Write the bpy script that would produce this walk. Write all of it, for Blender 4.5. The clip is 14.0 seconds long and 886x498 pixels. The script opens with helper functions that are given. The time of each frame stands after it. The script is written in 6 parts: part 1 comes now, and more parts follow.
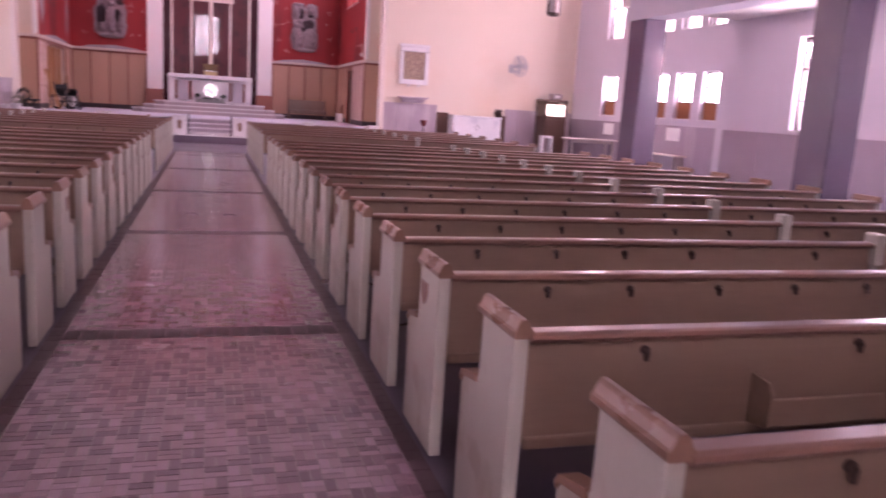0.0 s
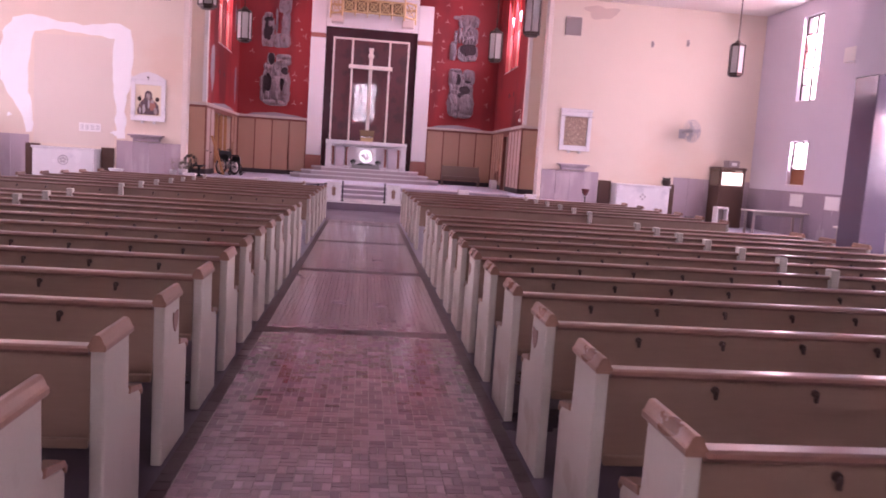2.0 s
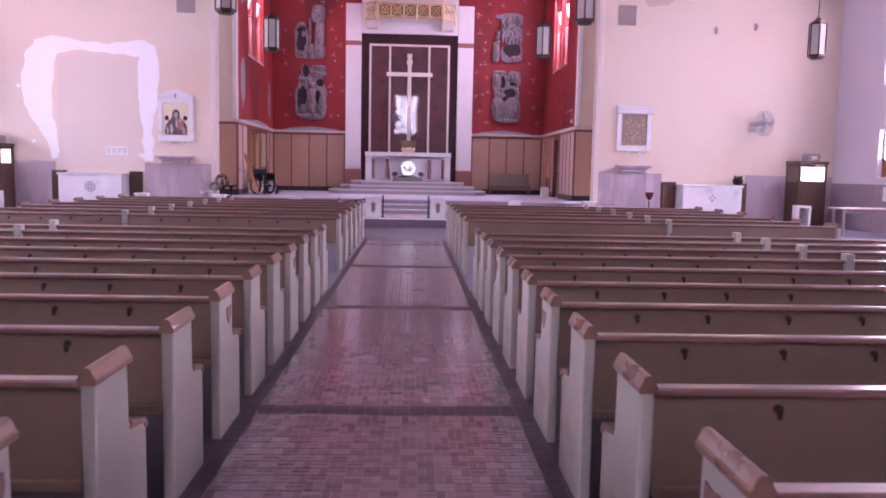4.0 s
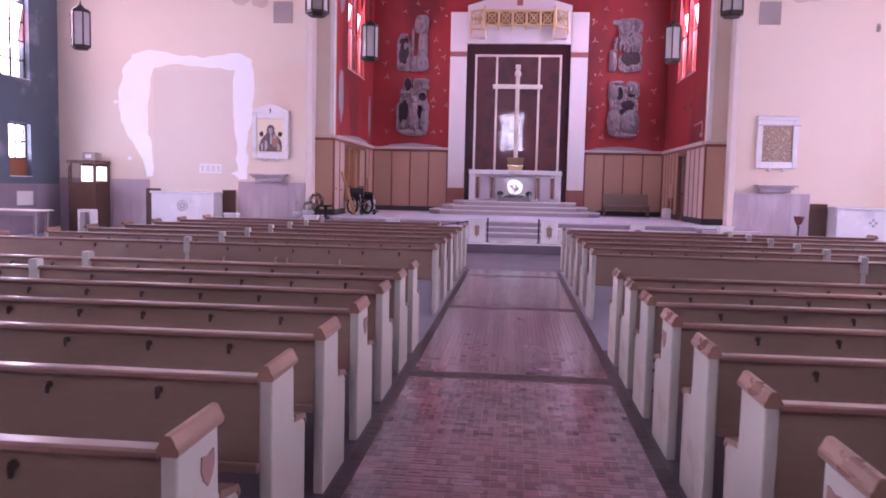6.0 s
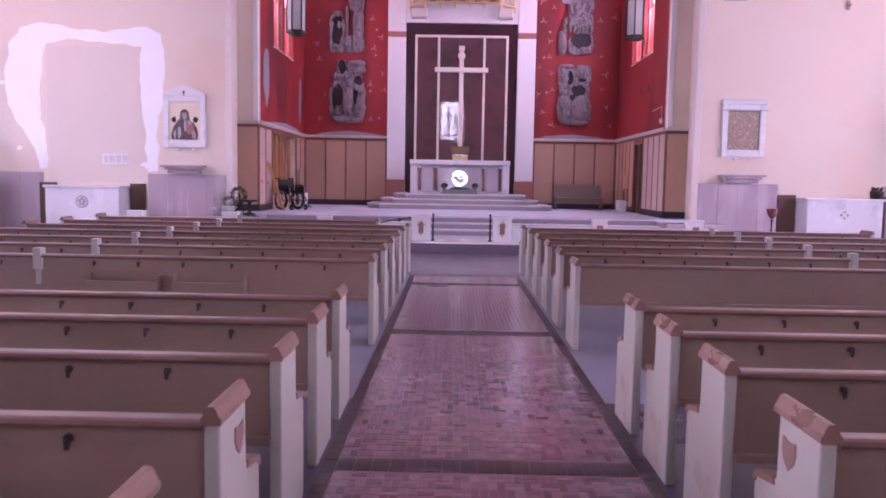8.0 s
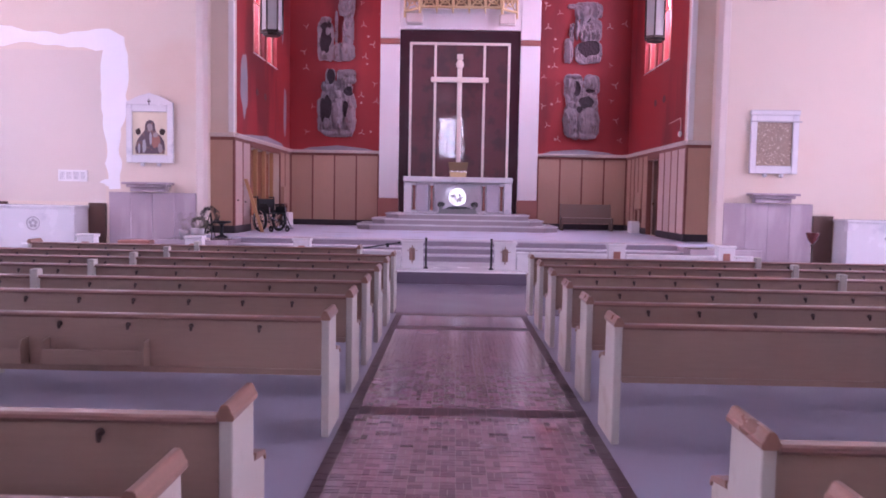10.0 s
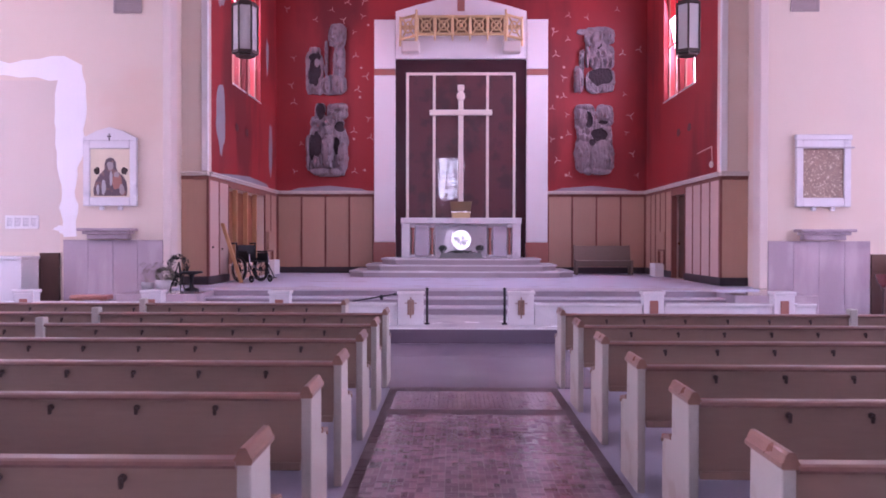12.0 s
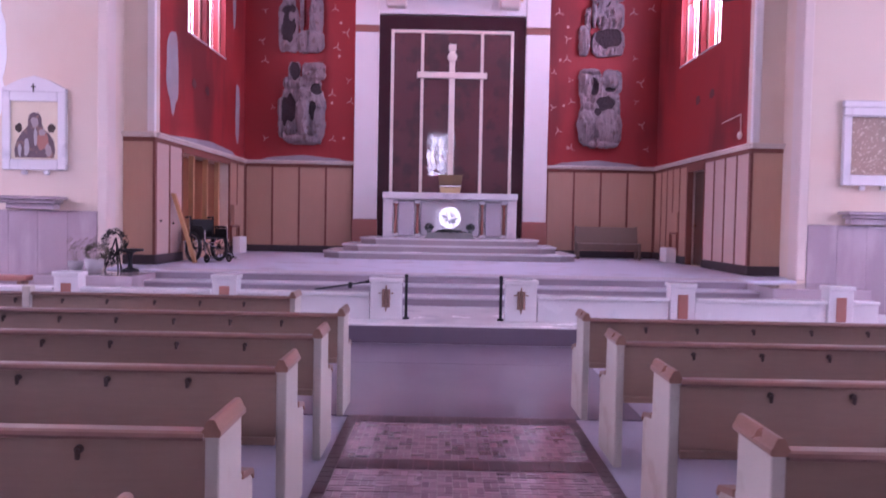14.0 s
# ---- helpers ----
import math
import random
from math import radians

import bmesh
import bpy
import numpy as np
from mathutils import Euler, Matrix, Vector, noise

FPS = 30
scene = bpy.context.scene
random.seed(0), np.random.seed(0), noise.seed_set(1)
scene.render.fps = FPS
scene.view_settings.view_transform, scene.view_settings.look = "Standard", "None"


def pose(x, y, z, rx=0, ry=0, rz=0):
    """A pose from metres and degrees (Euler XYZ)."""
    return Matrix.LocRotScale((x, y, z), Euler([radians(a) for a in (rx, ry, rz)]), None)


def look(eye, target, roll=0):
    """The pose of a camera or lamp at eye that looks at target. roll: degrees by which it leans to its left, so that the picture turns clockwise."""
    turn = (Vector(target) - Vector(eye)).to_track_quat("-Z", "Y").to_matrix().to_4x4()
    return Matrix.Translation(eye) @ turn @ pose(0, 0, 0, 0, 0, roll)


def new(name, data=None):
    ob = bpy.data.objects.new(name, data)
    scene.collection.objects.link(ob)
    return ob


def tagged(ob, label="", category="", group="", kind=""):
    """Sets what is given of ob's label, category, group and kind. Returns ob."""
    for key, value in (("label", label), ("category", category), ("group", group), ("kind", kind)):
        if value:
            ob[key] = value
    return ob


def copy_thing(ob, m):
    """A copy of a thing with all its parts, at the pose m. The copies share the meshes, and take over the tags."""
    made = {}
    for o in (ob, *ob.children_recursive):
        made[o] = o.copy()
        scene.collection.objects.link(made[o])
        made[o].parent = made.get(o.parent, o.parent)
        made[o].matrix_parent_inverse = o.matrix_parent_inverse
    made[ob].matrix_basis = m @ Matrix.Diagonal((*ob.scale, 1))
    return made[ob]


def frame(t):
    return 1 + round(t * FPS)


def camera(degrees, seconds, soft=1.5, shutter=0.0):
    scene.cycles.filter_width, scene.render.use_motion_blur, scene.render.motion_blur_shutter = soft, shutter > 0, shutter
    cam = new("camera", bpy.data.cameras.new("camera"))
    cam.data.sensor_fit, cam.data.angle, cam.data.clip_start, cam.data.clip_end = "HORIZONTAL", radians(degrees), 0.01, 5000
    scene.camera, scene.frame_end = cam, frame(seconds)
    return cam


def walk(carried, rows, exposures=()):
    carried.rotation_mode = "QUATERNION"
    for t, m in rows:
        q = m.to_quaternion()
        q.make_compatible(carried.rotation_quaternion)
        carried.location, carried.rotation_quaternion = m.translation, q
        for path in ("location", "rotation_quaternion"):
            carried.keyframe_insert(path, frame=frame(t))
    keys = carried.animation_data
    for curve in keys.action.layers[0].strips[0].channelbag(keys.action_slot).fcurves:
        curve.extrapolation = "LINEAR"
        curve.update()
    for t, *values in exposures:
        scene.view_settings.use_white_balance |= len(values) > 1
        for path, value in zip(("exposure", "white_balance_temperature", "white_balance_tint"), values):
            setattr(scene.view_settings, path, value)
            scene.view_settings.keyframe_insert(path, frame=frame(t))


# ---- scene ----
cam = camera(60.2, 14.0, soft=1.75, shutter=0.3)
PATH = [
    (0, (0.045, -0.613, 1.526), (0.627, 1.266, 1.166), 3.59),
    (0.5, (0.002, -0.154, 1.556), (0.287, 1.792, 1.194), 4.38),
    (1, (-0.087, 0.345, 1.572), (0.143, 2.310, 1.280), 1.52),
    (1.5, (-0.078, 0.841, 1.564), (0.222, 2.804, 1.323), 2.59),
    (2, (0.013, 1.391, 1.615), (0.226, 3.367, 1.393), 3.81),
    (2.2, (0.008, 1.586, 1.587), (0.215, 3.563, 1.362), 4.81),
    (4.3, (0.179, 4.020, 1.586), (0.238, 6.011, 1.402), 0.40),
    (4.5, (0.178, 4.310, 1.610), (0.188, 6.303, 1.453), 0.91),
    (5, (0.093, 4.888, 1.582), (-0.013, 6.879, 1.432), 2.12),
    (5.5, (0.050, 5.493, 1.589), (-0.040, 7.484, 1.424), 0.21),
    (6, (0.021, 6.059, 1.618), (-0.162, 8.044, 1.458), 1.31),
    (6.5, (-0.079, 6.693, 1.614), (-0.194, 8.682, 1.429), 1.40),
    (7, (-0.075, 7.315, 1.577), (-0.090, 9.306, 1.389), 2.19),
    (7.5, (-0.145, 7.958, 1.574), (-0.232, 9.947, 1.389), 2.69),
    (8, (-0.202, 8.489, 1.625), (-0.228, 10.481, 1.446), 0.99),
    (8.5, (-0.111, 9.111, 1.644), (-0.111, 11.107, 1.517), 1.11),
    (8.7, (-0.095, 9.290, 1.632), (-0.097, 11.285, 1.491), 1.31),
    (10.8, (-0.133, 11.959, 1.707), (-0.214, 13.954, 1.593), -0.49),
    (11, (-0.099, 12.226, 1.688), (-0.190, 14.224, 1.648), -1.79),
    (11.5, (-0.206, 12.839, 1.653), (-0.321, 14.836, 1.628), 0.90),
    (12, (-0.214, 13.382, 1.652), (-0.243, 15.382, 1.632), 0.10),
    (12.5, (-0.186, 14.023, 1.669), (-0.227, 16.022, 1.705), 2.30),
    (13, (-0.253, 14.601, 1.702), (-0.302, 16.600, 1.729), 2.80),
    (13.5, (-0.165, 15.268, 1.668), (-0.118, 17.267, 1.703), 0.60),
    (14, (-0.169, 15.920, 1.616), (-0.169, 17.919, 1.542), 1.09),
]
walk(cam, [(t, look(eye, target, roll)) for t, eye, target, roll in PATH],
     exposures=[(0, 0.1, 6700, 53), (1.5, 0.09, 6850, 53), (2.2, 0.09, 6450, 51), (5, 0.08, 5750, 46.5), (8.5, 0.09, 5650, 46.5), (11, 0.06, 5650, 48), (14, 0.0, 5500, 50)])

# ---------------------------------------------------------------- world and light
world = bpy.data.worlds.new("world")
scene.world = world
world.use_nodes = True
sky = world.node_tree.nodes.new("ShaderNodeTexSky")
sky.sky_type = "NISHITA"
sky.sun_disc = False
sky.sun_elevation = radians(40)
sky.sun_rotation = radians(60)
world.node_tree.links.new(sky.outputs[0], world.node_tree.nodes["Background"].inputs[0])
world.node_tree.nodes["Background"].inputs[1].default_value = 0.12


def lamp(name, place, target, w, h, power, color=(1, 1, 1)):
    """An area lamp in a window's opening."""
    data = bpy.data.lights.new(name, "AREA")
    data.shape, data.size, data.size_y, data.energy, data.color = "RECTANGLE", w, h, power, color
    ob = new(name, data)
    ob.matrix_world = look(place, target)
    return ob


SKYLIGHT = (0.92, 0.95, 1.0)
BLUESKY = (0.80, 0.85, 1.0)
POWER = 1.0


# ---------------------------------------------------------------- materials
def material(name, color, rough=0.6, metal=0.0, vary=0.12, scale=6.0, bump=0.15, grain=60.0, stretch=(1, 1, 1),
             island=0.0, each=0.0, second=None, amount=0.0, spot=1.2, coat=0.0, coat_rough=0.03):
    """A procedural surface: broad stains, fine grain, optional second colour in patches, and relief."""
    m = bpy.data.materials.new(name)
    m.use_nodes = True
    nt = m.node_tree
    n, l = nt.nodes, nt.links
    b = n["Principled BSDF"]
    b.inputs["Metallic"].default_value = metal
    b.inputs["Coat Weight"].default_value = coat
    b.inputs["Coat Roughness"].default_value = coat_rough
    co = n.new("ShaderNodeTexCoord")
    mp = n.new("ShaderNodeMapping")
    mp.inputs["Scale"].default_value = stretch
    l.new(co.outputs["Object"], mp.inputs[0])
    wide = n.new("ShaderNodeTexNoise")
    wide.inputs["Scale"].default_value = scale / 4
    wide.inputs["Detail"].default_value = 5
    fine = n.new("ShaderNodeTexNoise")
    fine.inputs["Scale"].default_value = grain
    fine.inputs["Detail"].default_value = 4
    for t in (wide, fine):
        l.new(mp.outputs[0], t.inputs["Vector"])
    base = n.new("ShaderNodeMix")
    base.data_type = "RGBA"
    dark = [c * (1 - vary * 1.6) for c in color]
    lite = [min(1, c * (1 + vary)) for c in color]
    base.inputs[6].default_value, base.inputs[7].default_value = (*dark, 1), (*lite, 1)
    mixf = n.new("ShaderNodeMath")
    mixf.operation = "MULTIPLY_ADD"
    mixf.inputs[1].default_value = 0.4
    l.new(fine.outputs[0], mixf.inputs[0])
    half = n.new("ShaderNodeMath")
    half.operation = "MULTIPLY"
    half.inputs[1].default_value = 0.6
    l.new(wide.outputs[0], half.inputs[0])
    l.new(half.outputs[0], mixf.inputs[2])
    out = mixf.outputs[0]
    if each:
        info = n.new("ShaderNodeObjectInfo")
        add = n.new("ShaderNodeMath")
        add.operation = "MULTIPLY_ADD"
        add.inputs[1].default_value = each
        l.new(info.outputs["Random"], add.inputs[0])
        l.new(out, add.inputs[2])
        out = add.outputs[0]
    if island:
        geo = n.new("ShaderNodeNewGeometry")
        add = n.new("ShaderNodeMath")
        add.operation = "MULTIPLY_ADD"
        add.inputs[1].default_value = island
        l.new(geo.outputs["Random Per Island"], add.inputs[0])
        l.new(out, add.inputs[2])
        out = add.outputs[0]
    if each or island:
        sub = n.new("ShaderNodeMath")
        sub.operation = "SUBTRACT"
        sub.inputs[1].default_value = (each + island) / 2
        l.new(out, sub.inputs[0])
        out = sub.outputs[0]
    l.new(out, base.inputs[0])
    col = base.outputs[2]
    if second:
        patch = n.new("ShaderNodeTexNoise")
        patch.inputs["Scale"].default_value = spot
        patch.inputs["Detail"].default_value = 6
        l.new(mp.outputs[0], patch.inputs["Vector"])
        ramp = n.new("ShaderNodeMapRange")
        ramp.inputs[1].default_value = 0.62 - amount * 0.3
        ramp.inputs[2].default_value = 0.70 - amount * 0.2
        l.new(patch.outputs[0], ramp.inputs[0])
        mx = n.new("ShaderNodeMix")
        mx.data_type = "RGBA"
        l.new(ramp.outputs[0], mx.inputs[0])
        l.new(col, mx.inputs[6])
        mx.inputs[7].default_value = (*second, 1)
        col = mx.outputs[2]
    l.new(col, b.inputs["Base Color"])
    rr = n.new("ShaderNodeMapRange")
    rr.inputs[3].default_value, rr.inputs[4].default_value = max(0.03, rough - 0.1), min(1, rough + 0.1)
    l.new(wide.outputs[0], rr.inputs[0])
    l.new(rr.outputs[0], b.inputs["Roughness"])
    if bump:
        bp = n.new("ShaderNodeBump")
        bp.inputs["Strength"].default_value = bump
        bp.inputs["Distance"].default_value = 0.01
        l.new(fine.outputs[0], bp.inputs["Height"])
        l.new(bp.outputs[0], b.inputs["Normal"])
    return m


def glowing(name, color, strength):
    m = bpy.data.materials.new(name)
    m.use_nodes = True
    b = m.node_tree.nodes["Principled BSDF"]
    b.inputs["Base Color"].default_value = (*color, 1)
    b.inputs["Emission Color"].default_value = (*color, 1)
    b.inputs["Emission Strength"].default_value = strength
    return m


def clear_glass(name, color, rough=0.02):
    m = bpy.data.materials.new(name)
    m.use_nodes = True
    b = m.node_tree.nodes["Principled BSDF"]
    b.inputs["Base Color"].default_value = (*color, 1)
    b.inputs["Roughness"].default_value = rough
    b.inputs["Transmission Weight"].default_value = 1.0
    b.inputs["IOR"].default_value = 1.05
    return m


PLASTER = material("cream_plaster", (0.715, 0.60, 0.50), 0.8, vary=0.05, scale=1.6, bump=0.1, grain=90, second=(0.70, 0.545, 0.435), amount=0.22, spot=0.22)
LILAC = material("lilac_paint", (0.60, 0.54, 0.60), 0.7, vary=0.06, scale=2, bump=0.08, grain=80)
PIERPAINT = material("polished_purple_grey_pier_stone", (0.145, 0.112, 0.16), 0.22, vary=0.14, scale=2, bump=0.0, coat=0.8, coat_rough=0.06)
AISLEMARBLE = material("purple_grey_marble", (0.36, 0.29, 0.34), 0.25, vary=0.12, scale=3, bump=0.0, coat=0.6, coat_rough=0.06, stretch=(1, 1, 0.3), each=0.25)
EDGE = material("pale_cream_edge_paint", (0.70, 0.60, 0.54), 0.75, vary=0.05, bump=0.06)
TREAD = material("lilac_grey_tread", (0.54, 0.50, 0.55), 0.35, vary=0.1, scale=5, bump=0.05)
SPRIGPAINT = material("faded_pink_sprig_paint", (0.58, 0.34, 0.30), 0.7, vary=0.25, bump=0.1)
DAMP = material("damp_plaster", (0.60, 0.47, 0.40), 0.85, vary=0.15, scale=5, bump=0.1)
TEAL = material("blue_grey_paint", (0.10, 0.13, 0.17), 0.65, vary=0.2, scale=2.5, bump=0.1, second=(0.2, 0.24, 0.29), amount=0.12, spot=0.9)
WHITEWALL = material("white_paint", (0.80, 0.77, 0.76), 0.6, vary=0.04, bump=0.06)
PATCH = material("fresh_white_plaster", (0.86, 0.845, 0.85), 0.75, vary=0.04, scale=5, bump=0.2, grain=40)
CEIL = material("ceiling_plaster", (0.80, 0.74, 0.69), 0.9, vary=0.05, scale=2, bump=0.1)
RED = material("red_painted_plaster", (0.33, 0.023, 0.023), 0.62, vary=0.22, scale=2.2, bump=0.15, grain=40, stretch=(1, 1, 0.35), second=(0.16, 0.012, 0.013), amount=0.30, spot=0.42)
SCRAPED = material("scraped_bare_plaster", (0.36, 0.33, 0.35), 0.9, vary=0.2, scale=8, bump=0.4, grain=30)
MARBLE = material("lilac_marble", (0.46, 0.365, 0.40), 0.22, vary=0.12, scale=3, bump=0.0, coat=0.8, coat_rough=0.05, stretch=(1, 1, 0.25), second=(0.54, 0.45, 0.485), amount=0.3, spot=1.5, each=0.25)
POLISHED = material("polished_pale_marble", (0.50, 0.47, 0.50), 0.3, vary=0.07, scale=5, bump=0.0, coat=1.0)
SLATE = material("dark_lilac_stone_floor", (0.20, 0.162, 0.215), 0.36, vary=0.05, scale=4, bump=0.0, coat=0.6, coat_rough=0.18)
RISER = material("purple_grey_riser", (0.16, 0.12, 0.16), 0.5, vary=0.15, bump=0.05)
EMBLEM = material("dull_brown_emblem", (0.30, 0.165, 0.135), 0.6, vary=0.2, bump=0.1)
CLIPBRONZE = material("brown_clip_metal", (0.065, 0.034, 0.027), 0.6, metal=0.1, vary=0.2, bump=0.03)
WHITEMARBLE = material("white_marble", (0.74, 0.71, 0.72), 0.25, vary=0.07, scale=5, bump=0.03, second=(0.60, 0.58, 0.61), amount=0.15, spot=2.0)
STEPSTONE = material("grey_step_stone", (0.42, 0.36, 0.37), 0.4, vary=0.12, scale=6, bump=0.08)
# step stone darkened for the risers' shade beside the lit treads
STEPRISER = material("shaded_riser_stone", (0.30, 0.245, 0.29), 0.4, vary=0.16, scale=6, bump=0.06)
CARPET = material("pale_sanctuary_floor", (0.66, 0.67, 0.79), 0.45, vary=0.08, scale=3, bump=0.1, second=(0.52, 0.50, 0.57), amount=0.2, spot=1.3)
TERRAZZO = material("grey_terrazzo", (0.40, 0.385, 0.475), 0.32, vary=0.10, scale=3, bump=0.03, grain=220, second=(0.35, 0.335, 0.41), amount=0.2, spot=0.9)
BRICK = material("worn_red_floor_brick", (0.345, 0.22, 0.268), 0.24, vary=0.26, scale=6, bump=0.04, grain=120, each=0.95, coat=1.0, coat_rough=0.17)
BRICKS = material("worn_red_floor_bricks_joined", (0.345, 0.22, 0.268), 0.24, vary=0.26, scale=6, bump=0.04, grain=120, island=0.95, coat=1.0, coat_rough=0.17)
DARKBRICK = material("dark_floor_brick", (0.082, 0.04, 0.048), 0.42, vary=0.16, scale=5, bump=0.03, grain=120, each=0.2, island=0.2, coat=0.2, coat_rough=0.3)
MORTAR = material("floor_joint_mortar", (0.215, 0.13, 0.155), 0.4, vary=0.12, bump=0.1, coat=0.5, coat_rough=0.25)
PEWPAINT = material("cream_painted_pew_end", (0.50, 0.458, 0.395), 0.45, vary=0.08, scale=4, bump=0.06, second=(0.42, 0.36, 0.29), amount=0.1, spot=3, each=0.25)
PEWBACK = material("tan_pew_back", (0.295, 0.192, 0.136), 0.42, vary=0.15, scale=3, bump=0.08, grain=40, stretch=(0.15, 1, 1), each=0.3, second=(0.23, 0.145, 0.105), amount=0.14, spot=1.6)
PEWWOOD = material("brown_pew_rail", (0.25, 0.125, 0.092), 0.30, vary=0.18, scale=5, bump=0.03, grain=50, stretch=(0.2, 1, 1), coat=0.9, coat_rough=0.16, each=0.3)
CAPWOOD = material("red_brown_pew_cap", (0.30, 0.16, 0.11), 0.30, vary=0.18, scale=6, bump=0.06, grain=50, coat=0.25, each=0.35)
SEATWOOD = material("dark_pew_seat", (0.11, 0.06, 0.042), 0.35, vary=0.12, scale=4, bump=0.05)
IRON = material("dark_bronze", (0.055, 0.035, 0.028), 0.45, metal=0.6, vary=0.2, bump=0.05)
BLACK = material("black_metal", (0.02, 0.02, 0.023), 0.4, metal=0.5, vary=0.2, bump=0.03)
RUBBER = material("black_rubber", (0.018, 0.018, 0.02), 0.7, vary=0.2, bump=0.1)
CHROME = material("chrome", (0.75, 0.75, 0.77), 0.18, metal=1.0, vary=0.03, bump=0)
GOLD = material("gilded_metal", (0.66, 0.49, 0.25), 0.38, metal=0.4, vary=0.15, scale=10, bump=0.1)
BRASS = material("brass", (0.48, 0.27, 0.11), 0.25, metal=0.9, vary=0.1, bump=0.03)
PANEL = material("tan_wood_panel", (0.47, 0.285, 0.195), 0.5, vary=0.12, scale=4, bump=0.06, grain=30, stretch=(1, 1, 0.1), each=0.35)
BATTEN = material("dark_wood_batten", (0.22, 0.075, 0.05), 0.5, vary=0.2, scale=5, bump=0.08, stretch=(1, 1, 0.2))
CORNICE = material("pale_cornice", (0.66, 0.58, 0.52), 0.5, vary=0.08, scale=5, bump=0.08)
SHOE = material("dark_plinth", (0.05, 0.035, 0.04), 0.6, vary=0.2, bump=0.1)
RAWWOOD = material("raw_pine", (0.50, 0.27, 0.125), 0.65, vary=0.15, scale=5, bump=0.1, grain=40, stretch=(1, 1, 0.12))
ORANGE = material("orange_plywood", (0.30, 0.10, 0.035), 0.6, vary=0.2, scale=4, bump=0.1, stretch=(1, 1, 0.2))
DARKRED = material("polished_dark_red_marble", (0.105, 0.021, 0.027), 0.35, vary=0.3, scale=3, bump=0.0, coat=1.0, second=(0.06, 0.014, 0.018), amount=0.3, spot=2)
DARKRED.node_tree.nodes["Principled BSDF"].inputs["Coat IOR"].default_value = 1.72
DARKEDGE = material("near_black_marble", (0.055, 0.016, 0.022), 0.2, vary=0.3, scale=3, bump=0.0)
REDSTONE = material("red_stone", (0.38, 0.15, 0.11), 0.4, vary=0.18, scale=5, bump=0.05)
IVORY = material("ivory_stone", (0.78, 0.68, 0.60), 0.4, vary=0.06, scale=5, bump=0.05)
RELIEF = material("grey_carved_relief", (0.27, 0.21, 0.22), 0.7, vary=0.28, scale=14, bump=0.3, grain=30, second=(0.17, 0.115, 0.12), amount=0.22, spot=5)
# dark colour for sunken relief faces, painting in the recess shade
RELIEFDARK = material("recess_shade_relief", (0.05, 0.028, 0.033), 0.75, vary=0.4, scale=10, bump=0.5)
DARKWOOD = material("dark_cabinet_wood", (0.10, 0.045, 0.028), 0.4, vary=0.25, scale=5, bump=0.06, stretch=(1, 1, 0.2))
PAPER = material("white_paper", (0.82, 0.80, 0.80), 0.7, vary=0.03, bump=0.02)
GREYMETAL = material("grey_painted_metal", (0.42, 0.39, 0.40), 0.5, metal=0.2, vary=0.08, bump=0.03)
VENTMETAL = material("brown_grey_vent", (0.36, 0.29, 0.28), 0.6, vary=0.1, bump=0.05)
LEAF = material("dry_dark_leaf", (0.022, 0.022, 0.018), 0.6, vary=0.3, bump=0.1)
PETAL = material("white_petal", (0.80, 0.82, 0.76), 0.6, vary=0.08, bump=0.1)
LANTERNGLASS = material("frosted_lantern_glass", (0.42, 0.385, 0.37), 0.35, vary=0.06, scale=6, bump=0.05)
CLEAR = clear_glass("window_glass", (1.0, 0.97, 0.97))
REDGLASS = clear_glass("red_window_glass", (0.55, 0.016, 0.03))
PINKGLASS = clear_glass("pink_window_glass", (1.0, 0.45, 0.42))
OUTSIDE = glowing("bright_sky_outside", (1.0, 0.96, 0.95), 3.2)
REARSKY = glowing("bright_sky_behind_the_church", (0.93, 0.96, 1.0), 13.0)
PALEPANEL = material("pale_cupboard_wood", (0.56, 0.40, 0.345), 0.5, vary=0.1, scale=4, bump=0.05, grain=30, stretch=(1, 1, 0.1), each=0.3)
# bluish dark colour that paints the shade below the rear pews
UNDERPEW = material("shade_under_pews", (0.125, 0.10, 0.14), 0.3, vary=0.18, scale=4, bump=0.02, coat=0.4, coat_rough=0.2)
BRONZE = material("brown_bronze", (0.30, 0.175, 0.13), 0.45, metal=0.2, vary=0.15, bump=0.05)
DARKGOLD = material("dark_gilding", (0.24, 0.15, 0.075), 0.5, metal=0.3, vary=0.25, scale=10, bump=0.1)
MOSSY = material("grey_green_stone", (0.24, 0.25, 0.235), 0.6, vary=0.18, scale=8, bump=0.15)
CUPRED = material("dark_red_glass_cup", (0.13, 0.022, 0.02), 0.25, vary=0.15, bump=0.0, coat=0.5)
BUSH = material("dark_green_box_foliage", (0.035, 0.05, 0.035), 0.65, vary=0.35, bump=0.2)
MEDALLION = material("silvered_medallion", (0.86, 0.88, 0.86), 0.16, metal=1.0, vary=0.05, scale=8, bump=0.05)


def ripple(m, strength, scale):
    """A slight waviness in a polished coat, so that what it mirrors breaks up."""
    nt = m.node_tree
    co, no, bp = nt.nodes.new("ShaderNodeTexCoord"), nt.nodes.new("ShaderNodeTexNoise"), nt.nodes.new("ShaderNodeBump")
    no.inputs["Scale"].default_value, no.inputs["Detail"].default_value = scale, 3
    bp.inputs["Strength"].default_value, bp.inputs["Distance"].default_value = strength, 0.02
    nt.links.new(co.outputs["Object"], no.inputs["Vector"])
    nt.links.new(no.outputs[0], bp.inputs["Height"])
    nt.links.new(bp.outputs[0], nt.nodes["Principled BSDF"].inputs["Coat Normal"])


ripple(DARKRED, 0.06, 2.6)


